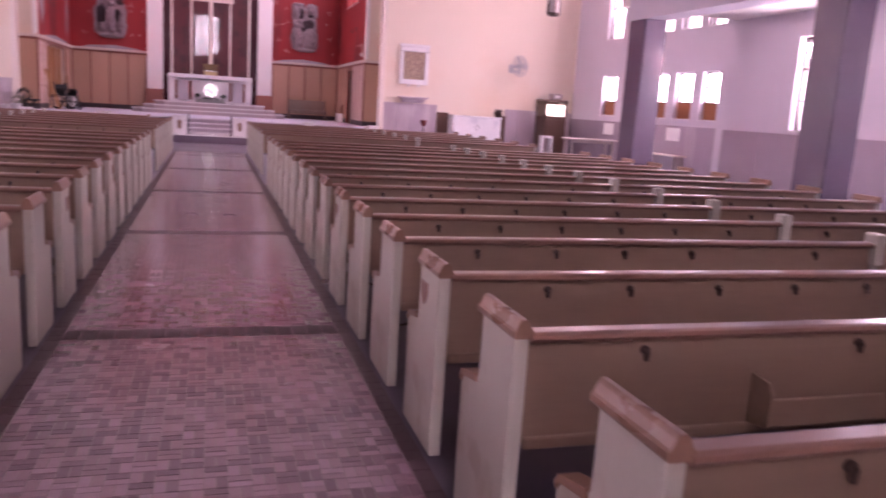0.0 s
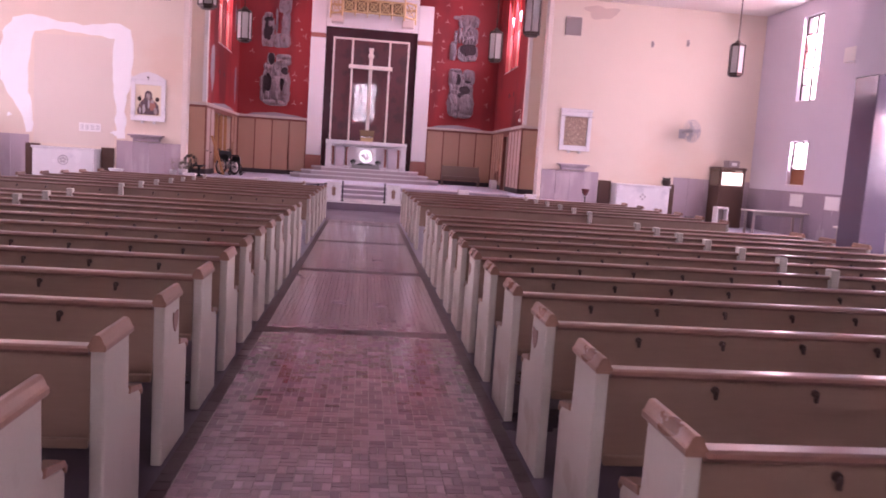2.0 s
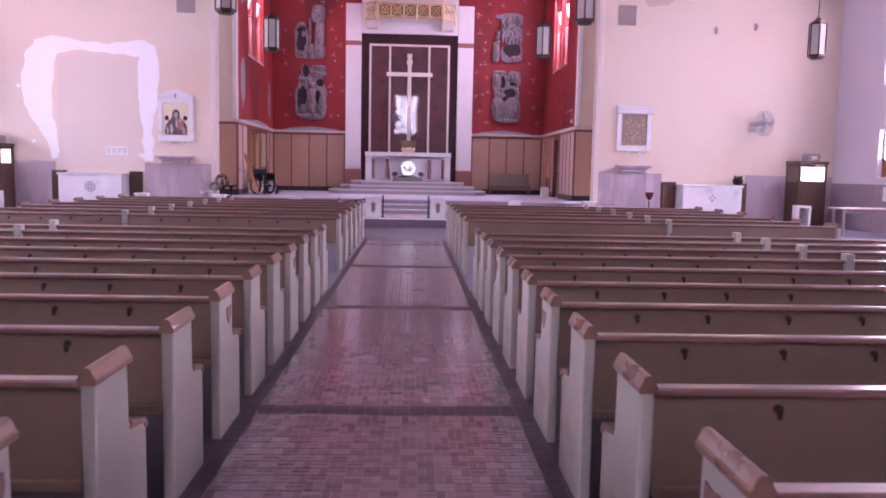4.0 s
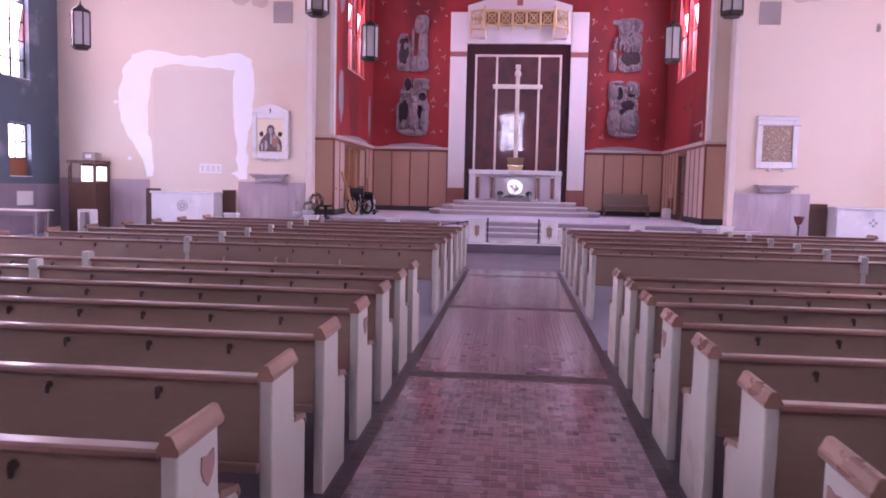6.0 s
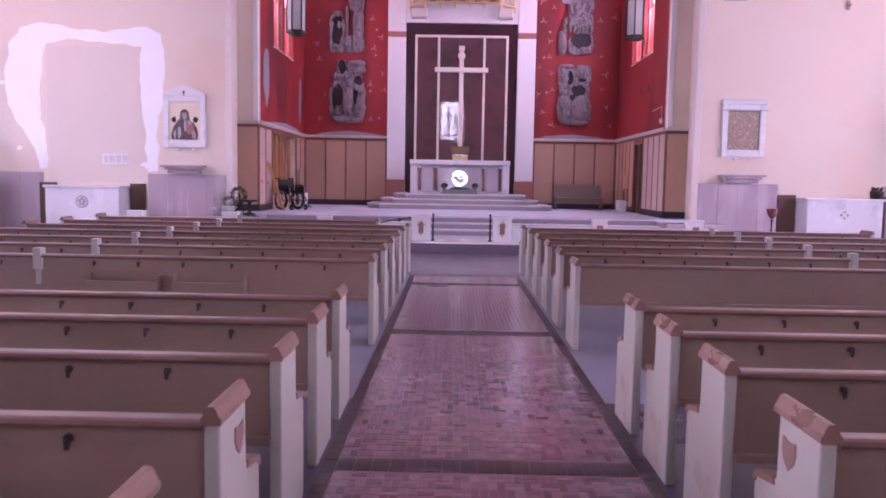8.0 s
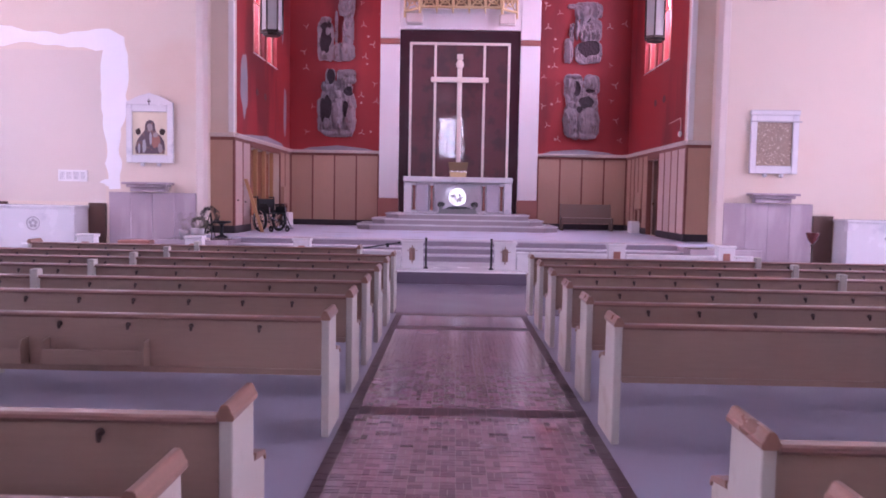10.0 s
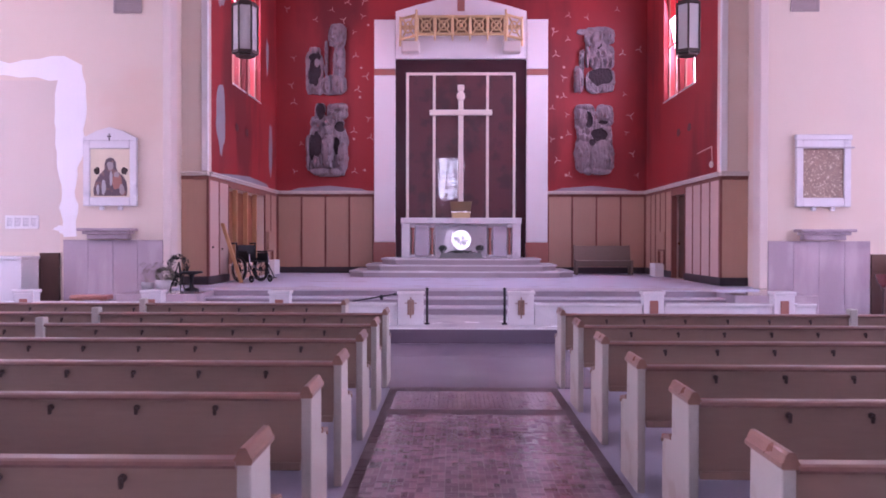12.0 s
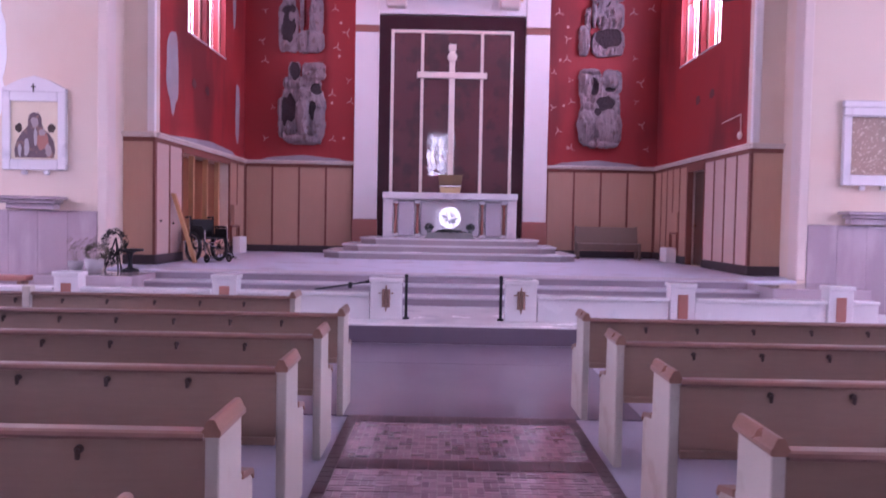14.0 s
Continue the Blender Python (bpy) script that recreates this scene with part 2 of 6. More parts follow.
# ---------------------------------------------------------------- mesh helpers
def box(bm, x0, x1, y0, y1, z0, z1, bevel=0.0, seg=1):
    got = bmesh.ops.create_cube(bm, size=1.0)["verts"]
    for v in got:
        v.co = Vector(((x0 + x1) / 2 + v.co.x * (x1 - x0), (y0 + y1) / 2 + v.co.y * (y1 - y0), (z0 + z1) / 2 + v.co.z * (z1 - z0)))
    if bevel:
        edges = list({e for v in got for e in v.link_edges})
        bmesh.ops.bevel(bm, geom=edges, offset=bevel, segments=seg, affect="EDGES", profile=0.5)
    return bm


def rod(bm, a, b, r, r2=None, seg=10):
    a, b = Vector(a), Vector(b)
    d = b - a
    m = Matrix.Translation((a + b) / 2) @ d.to_track_quat("Z", "Y").to_matrix().to_4x4()
    bmesh.ops.create_cone(bm, cap_ends=True, segments=seg, radius1=r, radius2=r if r2 is None else r2, depth=d.length, matrix=m)
    return bm


def ball(bm, c, rx, ry=None, rz=None, seg=10):
    m = Matrix.Translation(c) @ Matrix.Diagonal((rx, ry or rx, rz or rx, 1))
    bmesh.ops.create_uvsphere(bm, u_segments=seg, v_segments=max(6, seg * 2 // 3), radius=1.0, matrix=m)
    return bm


def ring(bm, m, R, r, seg=24, sub=8):
    """A torus in the xy plane of m."""
    rows = []
    for i in range(seg):
        a = 2 * math.pi * i / seg
        rows.append([bm.verts.new(m @ Vector(((R + r * math.cos(2 * math.pi * j / sub)) * math.cos(a), (R + r * math.cos(2 * math.pi * j / sub)) * math.sin(a), r * math.sin(2 * math.pi * j / sub)))) for j in range(sub)])
    for i in range(seg):
        for j in range(sub):
            bm.faces.new((rows[i][j], rows[(i + 1) % seg][j], rows[(i + 1) % seg][(j + 1) % sub], rows[i][(j + 1) % sub]))
    return bm


def prism(bm, pts, axis, a, b, bevel=0.0):
    """A polygon of (u, v) pulled from a to b along an axis: x -> (y, z), y -> (x, z), z -> (x, y)."""
    def at(u, v, w):
        return {"x": (w, u, v), "y": (u, w, v), "z": (u, v, w)}[axis]
    lo = [bm.verts.new(at(u, v, a)) for u, v in pts]
    hi = [bm.verts.new(at(u, v, b)) for u, v in pts]
    fs = [bm.faces.new(lo), bm.faces.new(hi)]
    for i in range(len(pts)):
        j = (i + 1) % len(pts)
        fs.append(bm.faces.new((lo[i], lo[j], hi[j], hi[i])))
    bmesh.ops.recalc_face_normals(bm, faces=fs)
    if bevel:
        bmesh.ops.bevel(bm, geom=list({e for f in fs for e in f.edges}), offset=bevel, segments=2, affect="EDGES", profile=0.5)
    return bm


def lathe(bm, c, prof, seg=18):
    """A turned shape about the upright through c, from (radius, height) pairs."""
    rows = [[bm.verts.new((c[0] + r * math.cos(2 * math.pi * i / seg), c[1] + r * math.sin(2 * math.pi * i / seg), c[2] + z)) for i in range(seg)] for r, z in prof]
    fs = []
    for k in range(len(rows) - 1):
        for i in range(seg):
            fs.append(bm.faces.new((rows[k][i], rows[k][(i + 1) % seg], rows[k + 1][(i + 1) % seg], rows[k + 1][i])))
    fs.append(bm.faces.new(rows[0][::-1]))
    fs.append(bm.faces.new(rows[-1]))
    bmesh.ops.recalc_face_normals(bm, faces=fs)
    return bm


def mesh_of(name, bm, mat, smooth=False):
    me = bpy.data.meshes.new(name)
    bm.to_mesh(me)
    bm.free()
    me.materials.append(mat)
    if smooth:
        me.shade_smooth()
    return me


def part(name, bm, mat, parent, label="", smooth=False):
    ob = new(name, mesh_of(name, bm, mat, smooth))
    ob.parent = parent
    if label:
        ob["label"] = label
    return ob


def solid(name, bm, mat, label, category, kind="", group="", smooth=False):
    """A top-level thing that is one mesh."""
    return tagged(new(name, mesh_of(name, bm, mat, smooth)), label, category, group, kind)


def thing(name, label, category, group="", place=(0, 0, 0), kind=""):
    ob = new(name)
    ob.location = place
    return tagged(ob, label, category, group, kind)


def shared(name, me, parent, place=(0, 0, 0), rz=0.0):
    ob = new(name, me)
    ob.parent = parent
    ob.location = place
    ob.rotation_euler = (0, 0, rz)
    return ob


B = bmesh.new


def holed(bm, axis, t0, t1, u0, u1, z0, z1, holes):
    """A wall from t0 to t1 thick across axis, with (u0, u1, z0, z1) openings through it."""
    us = sorted({u0, u1, *[min(max(h[i], u0), u1) for h in holes for i in (0, 1)]})
    zs = sorted({z0, z1, *[min(max(h[i], z0), z1) for h in holes for i in (2, 3)]})
    vs = {}

    def vert(u, z, t):
        k = (round(u, 4), round(z, 4), t)
        if k not in vs:
            vs[k] = bm.verts.new((t, u, z) if axis == "x" else (u, t, z))
        return vs[k]

    full = {}
    for i in range(len(us) - 1):
        for j in range(len(zs) - 1):
            cu, cz = (us[i] + us[i + 1]) / 2, (zs[j] + zs[j + 1]) / 2
            full[i, j] = not any(h[0] < cu < h[1] and h[2] < cz < h[3] for h in holes)
    fs = []
    for (i, j), ok in full.items():
        if not ok:
            continue
        a, b, c, d = us[i], us[i + 1], zs[j], zs[j + 1]
        for t in (t0, t1):
            fs.append(bm.faces.new((vert(a, c, t), vert(b, c, t), vert(b, d, t), vert(a, d, t))))
        for (di, dj), (p, q) in {(-1, 0): ((a, c), (a, d)), (1, 0): ((b, c), (b, d)), (0, -1): ((a, c), (b, c)), (0, 1): ((a, d), (b, d))}.items():
            if not full.get((i + di, j + dj), False):
                fs.append(bm.faces.new((vert(*p, t0), vert(*q, t0), vert(*q, t1), vert(*p, t1))))
    bmesh.ops.recalc_face_normals(bm, faces=fs)
    return bm


# ---------------------------------------------------------------- the plan
NAVE = 8.37        # half width between the piers
TRANS = 15.2       # half width of the transept
AISLE = 11.4       # half width to the side aisle's outer wall
WALL_Y = 30.5      # transept wall beside the chancel
CH_X, CH_F, CH_B = 6.15, 31.7, 38.8
JAMB = 6.6
REAR = -7.0
TOP, NAVETOP, CHTOP = 8.1, 10.6, 11.6
SANCT = 0.60
FLOOR = -0.115

# floor: one slab, with the raised parts as things of their own
solid("floor", box(B(), -16, 16, REAR - 0.3, WALL_Y + 0.3, -0.4, FLOOR - 0.012), TERRAZZO, "grey lilac polished terrazzo floor of the nave", "floor", "structure")

# ---- walls
holesR = [(26.65, 27.85, 4.62, 7.6), (23.2, 24.2, 4.62, 7.6), (21.65, 22.7, 4.62, 7.6), (20.3, 21.2, 4.62, 7.6), (16.4, 17.75, 4.62, 7.6),
          (26.75, 27.85, 1.66, 3.22), (23.2, 24.2, 1.66, 3.22), (21.7, 22.7, 1.66, 3.22), (20.3, 21.2, 1.66, 3.22)]
solid("wall_east", holed(B(), "x", TRANS, TRANS + 0.35, 15.0, WALL_Y, -0.4, TOP, holesR), LILAC, "lilac painted transept wall with tall narrow windows", "wall", "structure")
holesL = [(y, y + 1.35, 4.66, 7.6) for y in (27.65, 25.15, 22.65, 20.15, 17.65)] + [(y, y + 1.05, 1.66, 3.3) for y in (27.95, 25.45, 22.95, 20.45)]
solid("wall_west", holed(B(), "x", -TRANS - 0.35, -TRANS, 15.0, WALL_Y, -0.4, TOP, holesL), TEAL, "dark blue-grey painted transept wall with windows", "wall", "structure")
AISLE_HOLES = [(11.75, 12.6, 1.5, 3.4), (9.1, 9.95, 1.5, 3.4), (6.4, 7.25, 1.5, 3.4), (3.7, 4.55, 1.5, 3.4), (1.0, 1.85, 1.5, 3.4), (-1.7, -0.85, 1.5, 3.4)]
for side, nm in ((1, "wall_aisle_east"), (-1, "wall_aisle_west")):
    a, b = sorted((side * AISLE, side * (AISLE + 0.3)))
    solid(nm, holed(B(), "x", a, b, REAR, 14.7, -0.4, 3.9, AISLE_HOLES), LILAC, "lilac painted side aisle wall with narrow windows", "wall", "structure")
    a, b = sorted((side * AISLE, side * (TRANS + 0.35)))
    solid("wall_transept_end", box(B(), a, b, 14.7, 15.0, -0.3, TOP), LILAC, "lilac painted end wall of the transept", "wall", "structure")
    # nave wall above the piers
    a, b = sorted((side * NAVE, side * (NAVE + 0.5)))
    solid("wall_nave_upper", box(B(), a, b, REAR, 14.2, 3.56, NAVETOP), LILAC, "pale lilac nave wall above the side aisle piers", "wall", "structure")
    a, b = sorted((side * NAVE, side * (TRANS + 0.35)))
    solid("wall_above_transept", box(B(), *sorted((side * NAVE, side * (NAVE + 0.5))), 14.2, WALL_Y, TOP, NAVETOP), PLASTER, "cream plaster wall above the transept arch", "wall", "structure")
    solid("ceiling_aisle", box(B(), *sorted((side * (NAVE + 0.1), side * (AISLE + 0.3))), REAR, 14.69, 3.9, 4.15), CEIL, "cream plaster ceiling of the side aisle", "ceiling", "structure")
    solid("ceiling_transept", box(B(), *sorted((side * (NAVE + 0.5), side * (TRANS + 0.35))), 14.7, WALL_Y, TOP, TOP + 0.25), CEIL, "pale plaster transept ceiling", "ceiling", "structure")
solid("ceiling_nave", box(B(), -NAVE - 0.5, NAVE + 0.5, REAR, WALL_Y, NAVETOP, NAVETOP + 0.25), CEIL, "pale plaster nave ceiling", "ceiling", "structure")
# rear wall with the high gallery window
REARWIN = (-1.75, 0.75, 5.4, 9.4)
REARDOOR = (-0.95, 1.05, 0.4, 2.7)
solid("wall_south", holed(B(), "y", REAR - 0.3, REAR, -AISLE - 0.3, AISLE + 0.3, -0.3, NAVETOP, [REARWIN, REARDOOR]), PLASTER, "cream plaster rear wall with a high window", "wall", "structure")
# transept walls beside the chancel
for side, nm in ((1, "wall_north_east"), (-1, "wall_north_west")):
    a, b = sorted((side * JAMB, side * (TRANS + 0.35)))
    solid(nm, box(B(), a, b, WALL_Y, WALL_Y + 0.35, -0.3, NAVETOP, 0.0), PLASTER, "cream and pink plaster wall beside the chancel", "wall", "structure")
    a, b = sorted((side * (JAMB + 0.02), side * (JAMB + 0.9)))
    # chancel front return, above the dado
    solid("wall_chancel_return", box(B(), *sorted((side * CH_X, side * (JAMB + 0.9))), CH_F, CH_F + 0.3, 3.32, CHTOP), PLASTER, "cream plaster return of the chancel arch", "wall", "structure")
    solid("trim", box(B(), *sorted((side * (CH_X - 0.012), side * (CH_X + 0.14))), CH_F - 0.02, CH_F + 0.1, 3.34, CHTOP, 0.01), WHITEWALL, "white corner bead of the chancel arch", "trim", "structure")
    solid("wall_chancel_closing", box(B(), *sorted((side * (JAMB + 0.17), side * (JAMB + 0.5))), WALL_Y + 0.35, CH_F, -0.3, CHTOP), PLASTER, "cream plaster jamb of the chancel arch", "wall", "structure")
    # red upper wall of the chancel with the stained windows
    holes = [(33.75, 35.1, 5.85, 9.2), (35.35, 36.75, 5.85, 9.2)]
    a, b = sorted((side * CH_X, side * (CH_X + 0.35)))
    solid("wall_chancel_side", holed(B(), "x", a, b, CH_F + 0.3, CH_B + 0.3, 3.32, CHTOP, holes), RED, "red painted chancel wall with peeling patches", "wall", "structure")
solid("wall_north", box(B(), -CH_X, CH_X, CH_B, CH_B + 0.3, -0.3, CHTOP), RED, "red painted chancel rear wall with small sprigs", "wall", "structure")
solid("wall_chancel_arch", box(B(), -JAMB - 0.9, JAMB + 0.9, WALL_Y + 0.35, CH_F, NAVETOP - 0.25, CHTOP), PLASTER, "cream plaster above the chancel arch", "wall", "structure")
# ceiling out of view; brown chosen to cut light bounced into the chancel
solid("ceiling_chancel", box(B(), -CH_X - 0.4, CH_X + 0.4, CH_F, CH_B + 0.3, CHTOP, CHTOP + 0.25), PANEL, "unseen chancel ceiling, brown to limit bounced light", "ceiling", "structure")

# ---- piers
for side in (1, -1):
    for y in (13.5, 8.25, 3.0, -2.3):
        a, b = sorted((side * NAVE, side * (NAVE + 0.5)))
        pier = B()
        box(pier, a, b, y, y + 0.62, FLOOR, 3.56, 0.015)
        solid("pier", pier, PIERPAINT, "square polished purple-grey stone pier between nave and aisle", "pier", "structure", "nave piers")

# ---- windows: sash bars, glass and the bright outdoors
def window_bars(bm, axis, t, u0, u1, z0, z1, nu, nz, w=0.045, d=0.05):
    def bar(a, b, c, e):
        box(bm, *((t - d / 2, t + d / 2, a, b) if axis == "x" else (a, b, t - d / 2, t + d / 2)), c, e)
    bar(u0, u0 + w, z0, z1)
    bar(u1 - w, u1, z0, z1)
    bar(u0 + w, u1 - w, z0, z0 + w)
    bar(u0 + w, u1 - w, z1 - w, z1)
    for i in range(1, nu):
        c = u0 + (u1 - u0) * i / nu
        bar(c - w / 2, c + w / 2, z0 + w, z1 - w)
    for j in range(1, nz):
        c = z0 + (z1 - z0) * j / nz
        bar(u0 + w, u1 - w, c - w / 3, c + w / 3)
    return bm


def window(axis, wall_t, out, hole, nu, nz, glass, label, power, board=0.0, tint=None, depth=0.17, frame_mat=None, sky_mat=None, bar=0.045):
    """out: +1 or -1, the way to the outdoors along the axis."""
    u0, u1, z0, z1 = hole
    t = wall_t + out * depth
    win = thing("window_1", label, "window", kind="structure")
    zb = z0 + board
    part("window_frame", window_bars(B(), axis, t, u0, u1, zb, z1, nu, nz, bar), frame_mat or IRON, win)
    du, dz = (u1 - u0) / nu, (z1 - zb) / nz
    for i in range(nu):
        for j in range(nz):
            g = B()
            a0, a1, c0, c1 = u0 + i * du + 0.02, u0 + (i + 1) * du - 0.02, zb + j * dz + 0.015, zb + (j + 1) * dz - 0.015
            box(g, *((t - 0.004, t + 0.004, a0, a1) if axis == "x" else (a0, a1, t - 0.004, t + 0.004)), c0, c1)
            mat = glass if not tint else tint[(i * 3 + j * 2 + (i * j) % 2) % len(tint)]
            p = part("pane", g, mat, win)
            p.visible_shadow = False
    sill = B()
    lo, hi = sorted((wall_t - out * 0.03, wall_t + out * (depth - 0.03)))
    box(sill, *((lo, hi, u0, u1) if axis == "x" else (u0, u1, lo, hi)), z0, z0 + 0.03, 0.006)
    part("window_sill", sill, WHITEWALL, win)
    if board:
        bd = B()
        box(bd, *((t - 0.02, t + 0.02, u0, u1) if axis == "x" else (u0, u1, t - 0.02, t + 0.02)), z0 + 0.03, zb)
        part("window_board", bd, ORANGE, win, "orange-brown wooden board below the glass")
    back = B()
    tt = wall_t + out * 0.42
    box(back, *((tt, tt + out * 0.02, u0 - 0.3, u1 + 0.3) if axis == "x" else (u0 - 0.3, u1 + 0.3, tt, tt + out * 0.02)), z0 - 0.3, z1 + 0.3)
    bd = solid("backdrop", back, sky_mat or OUTSIDE, "bright overcast sky outside the window", "sky", "structure")
    if power:
        c = ((wall_t + out * 0.32), (u0 + u1) / 2, (zb + z1) / 2)
        e = ((wall_t - out * 5), (u0 + u1) / 2, (zb + z1) / 2 - 1.0)
        if axis == "y":
            c, e = (c[1], c[0], c[2]), (e[1], e[0], e[2])
        lamp("window_light", c, e, u1 - u0 - 0.1, z1 - zb - 0.1, power * POWER, BLUESKY if frame_mat else SKYLIGHT)
    return win


for side, hs in ((1, holesR), (-1, holesL)):
    for h in hs:
        tall = h[2] > 4
        window("x", side * TRANS, side, h, 2, 5 if tall else 2, CLEAR, "tall narrow transept window blown out by daylight" if tall else "low transept window with a wooden board below",
               ((240 if h[0] < 22.8 else 170) if tall else 90) * (1.1 if side > 0 else 0.75), 0.0 if tall else 0.55, [CLEAR, PINKGLASS, CLEAR])
for h in AISLE_HOLES:
    for side in (1, -1):
        window("x", side * AISLE, side, h, 2, 3, CLEAR, "narrow side aisle window with coloured edge panes", ((170 if side > 0 else 240) if h[0] > 9 else 80) if h[0] > 6 else 6, 0, [CLEAR, CLEAR, CLEAR, CLEAR, PINKGLASS])
for h in ((33.75, 35.1, 5.85, 9.2), (35.35, 36.75, 5.85, 9.2)):
    for side in (1, -1):
        window("x", side * CH_X, side, h, 2, 2, PINKGLASS, "red and clear stained glass chancel window", 95 if side < 0 else 230, 0, [CLEAR, PINKGLASS, REDGLASS, CLEAR, REDGLASS], frame_mat=REDSTONE)
window("y", REAR, -1, REARWIN, 3, 6, CLEAR, "large mullioned window high in the rear wall", 70, 0, [CLEAR], sky_mat=REARSKY, bar=0.2)
window("y", REAR, -1, REARDOOR, 5, 6, CLEAR, "tall glazed entrance doors at the rear of the aisle", 30, 0, [CLEAR], sky_mat=REARSKY, bar=0.09)

# ---------------------------------------------------------------- pews
PEW_J, PEW_B = 4.55, 7.5
PEW_R = -0.33  # rear face of a pew end


def end_profile():
    """Side view of a pew end, (y, z), y = 0 at the front of the cap."""
    return [(PEW_R, FLOOR), (0.20, FLOOR), (0.20, 0.42), (0.175, 0.45), (0.03, 0.48), (0.0, 0.52), (-0.005, 0.775), (PEW_R, 0.775)]


def cap_mesh(bm, x0, x1):
    """Moulded wooden cap along the top of the tall part, rounded over at its upper edges."""
    c, h = (x0 + x1) / 2, (x1 - x0) / 2
    prof = [(-h - 0.005, 0.764), (-h - 0.009, 0.772), (-h - 0.008, 0.788), (-h - 0.001, 0.796), (-h + 0.010, 0.822), (-h + 0.016, 0.830), (-h + 0.021, 0.833)]
    prof = prof + [(-u, z) for u, z in reversed(prof)]
    prism(bm, [(c + u, z) for u, z in prof], "y", PEW_R - 0.015, 0.032, 0.0)
    return bm


def make_pew(x0, x1, joint, hooks=True, shield=False, rack=None, label="", seed=0):
    pew = thing("pew", label, "pew", "rows of church pews")
    for k, (a, b) in enumerate(((x0, x0 + 0.058), (x1 - 0.058, x1))):
        e = part("pew_end", prism(B(), end_profile(), "x", a, b, 0.008), PEWPAINT, pew, "cream painted end panel")
        part("cap", cap_mesh(B(), a, b), CAPWOOD, e, "red-brown moulded wooden cap")
        arm = B()
        prism(arm, [(0.0, 0.482), (0.17, 0.452), (0.195, 0.42), (0.205, 0.445), (0.18, 0.478), (0.012, 0.515)], "x", a - 0.008, b + 0.008, 0.005)
        part("arm_cap", arm, CAPWOOD, e)
        if shield and k == (0 if x0 > 0 else 1):
            xx = a - 0.004 if x0 > 0 else b
            s = B()
            prism(s, [(-0.155, 0.698), (-0.105, 0.688), (-0.052, 0.698), (-0.048, 0.65), (-0.066, 0.612), (-0.104, 0.580), (-0.142, 0.612), (-0.159, 0.65)], "x", xx - 0.002, xx + 0.006)
            part("shield", s, EMBLEM, e, "small dull brown shield emblem")
    i0, i1 = x0 + 0.058, x1 - 0.058
    # raked back, top rail, bottom rail, seat
    prismback = B()
    prism(prismback, [(-0.335, 0.375), (-0.31, 0.375), (-0.285, 0.752), (-0.315, 0.752)], "x", i0, i1)
    part("back_panel", prismback, PEWBACK, pew, "tan painted back panel")
    rail = B()
    prism(rail, [(-0.346, 0.750), (-0.262, 0.750), (-0.252, 0.762), (-0.258, 0.777), (-0.273, 0.785), (-0.334, 0.785), (-0.350, 0.778), (-0.356, 0.764)], "x", i0, i1)
    part("top_rail", rail, PEWWOOD, pew, "varnished brown top rail")
    low = B()
    box(low, i0, i1, -0.352, -0.33, 0.355, 0.40, 0.006)
    part("back_batten", low, PEWBACK, pew)
    seat = B()
    prism(seat, [(-0.31, 0.40), (0.14, 0.425), (0.17, 0.415), (0.175, 0.395), (0.14, 0.39), (-0.31, 0.37)], "x", i0, i1)
    part("seat", seat, SEATWOOD, pew, "dark brown wooden seat")
    # middle support with its little post
    sup = B()
    prism(sup, end_profile()[:4] + [(0.0, 0.47), (-0.25, 0.47), (-0.29, 0.76), (PEW_R, 0.76)], "x", joint - 0.03, joint + 0.03)
    part("middle_support", sup, PEWPAINT, pew)
    jp = B()
    box(jp, joint - 0.045, joint + 0.045, -0.366, -0.25, 0.62, 0.85, 0.014, 2)
    part("joint_post", jp, PEWPAINT, pew, "pale capped post at the joint")
    if hooks:
        rng = random.Random(seed)
        n = int((x1 - x0) / 0.48)
        near_end = x0 if x0 > 0 else x1
        for i in range(n):
            x = near_end + (0.53 + i * 0.486 + rng.uniform(-0.02, 0.02)) * (1 if x0 > 0 else -1)
            if abs(x - joint) < 0.12 or not x0 + 0.2 < x < x1 - 0.2 or rng.random() < 0.08:
                continue
            shared("hat_clip", HOOK, pew, (x, -0.324, 0.692))
    if rack:
        for x in rack:
            r = B()
            box(r, x, x + 0.75, -0.45, -0.435, 0.42, 0.53, 0.004)
            box(r, x, x + 0.75, -0.435, -0.34, 0.42, 0.432)
            for xx in (x, x + 0.74):
                prism(r, [(-0.34, 0.40), (-0.45, 0.42), (-0.455, 0.55), (-0.43, 0.59), (-0.34, 0.60)], "x", xx, xx + 0.014)
            part("book_rack", r, PEWBACK, pew, "shallow wooden book rack")
    return pew


hk = B()
rod(hk, (0, 0.004, 0.012), (0, -0.010, 0.012), 0.018, 0.016, 10)
ball(hk, (0, -0.018, 0.008), 0.010, 0.012, 0.012, 8)
rod(hk, (0, -0.014, 0.0), (0, -0.016, -0.026), 0.012, 0.009, seg=8)
HOOK = mesh_of("hat_clip", hk, CLIPBRONZE)

PLAIN = "cream-ended church pew with tan back and brown rails"
ROWS_EAST = [1.127 + 0.935 * k for k in range(-6, 0)] + [1.127, 2.065, 2.988, 3.92, 4.847, 5.779, 6.726, 7.668, 8.595, 9.514, 10.425, 11.344, 12.258, 13.129, 13.989]
ROWS_WEST = [3.037 + 0.935 * k for k in range(-8, 0)] + [3.037, 3.95, 4.887, 5.829, 6.768, 7.699, 8.626, 9.561, 10.478, 11.398, 12.35, 13.294, 14.2]
FRONT_EAST = [16.71, 17.90, 19.07, 20.35, 21.62, 22.9]
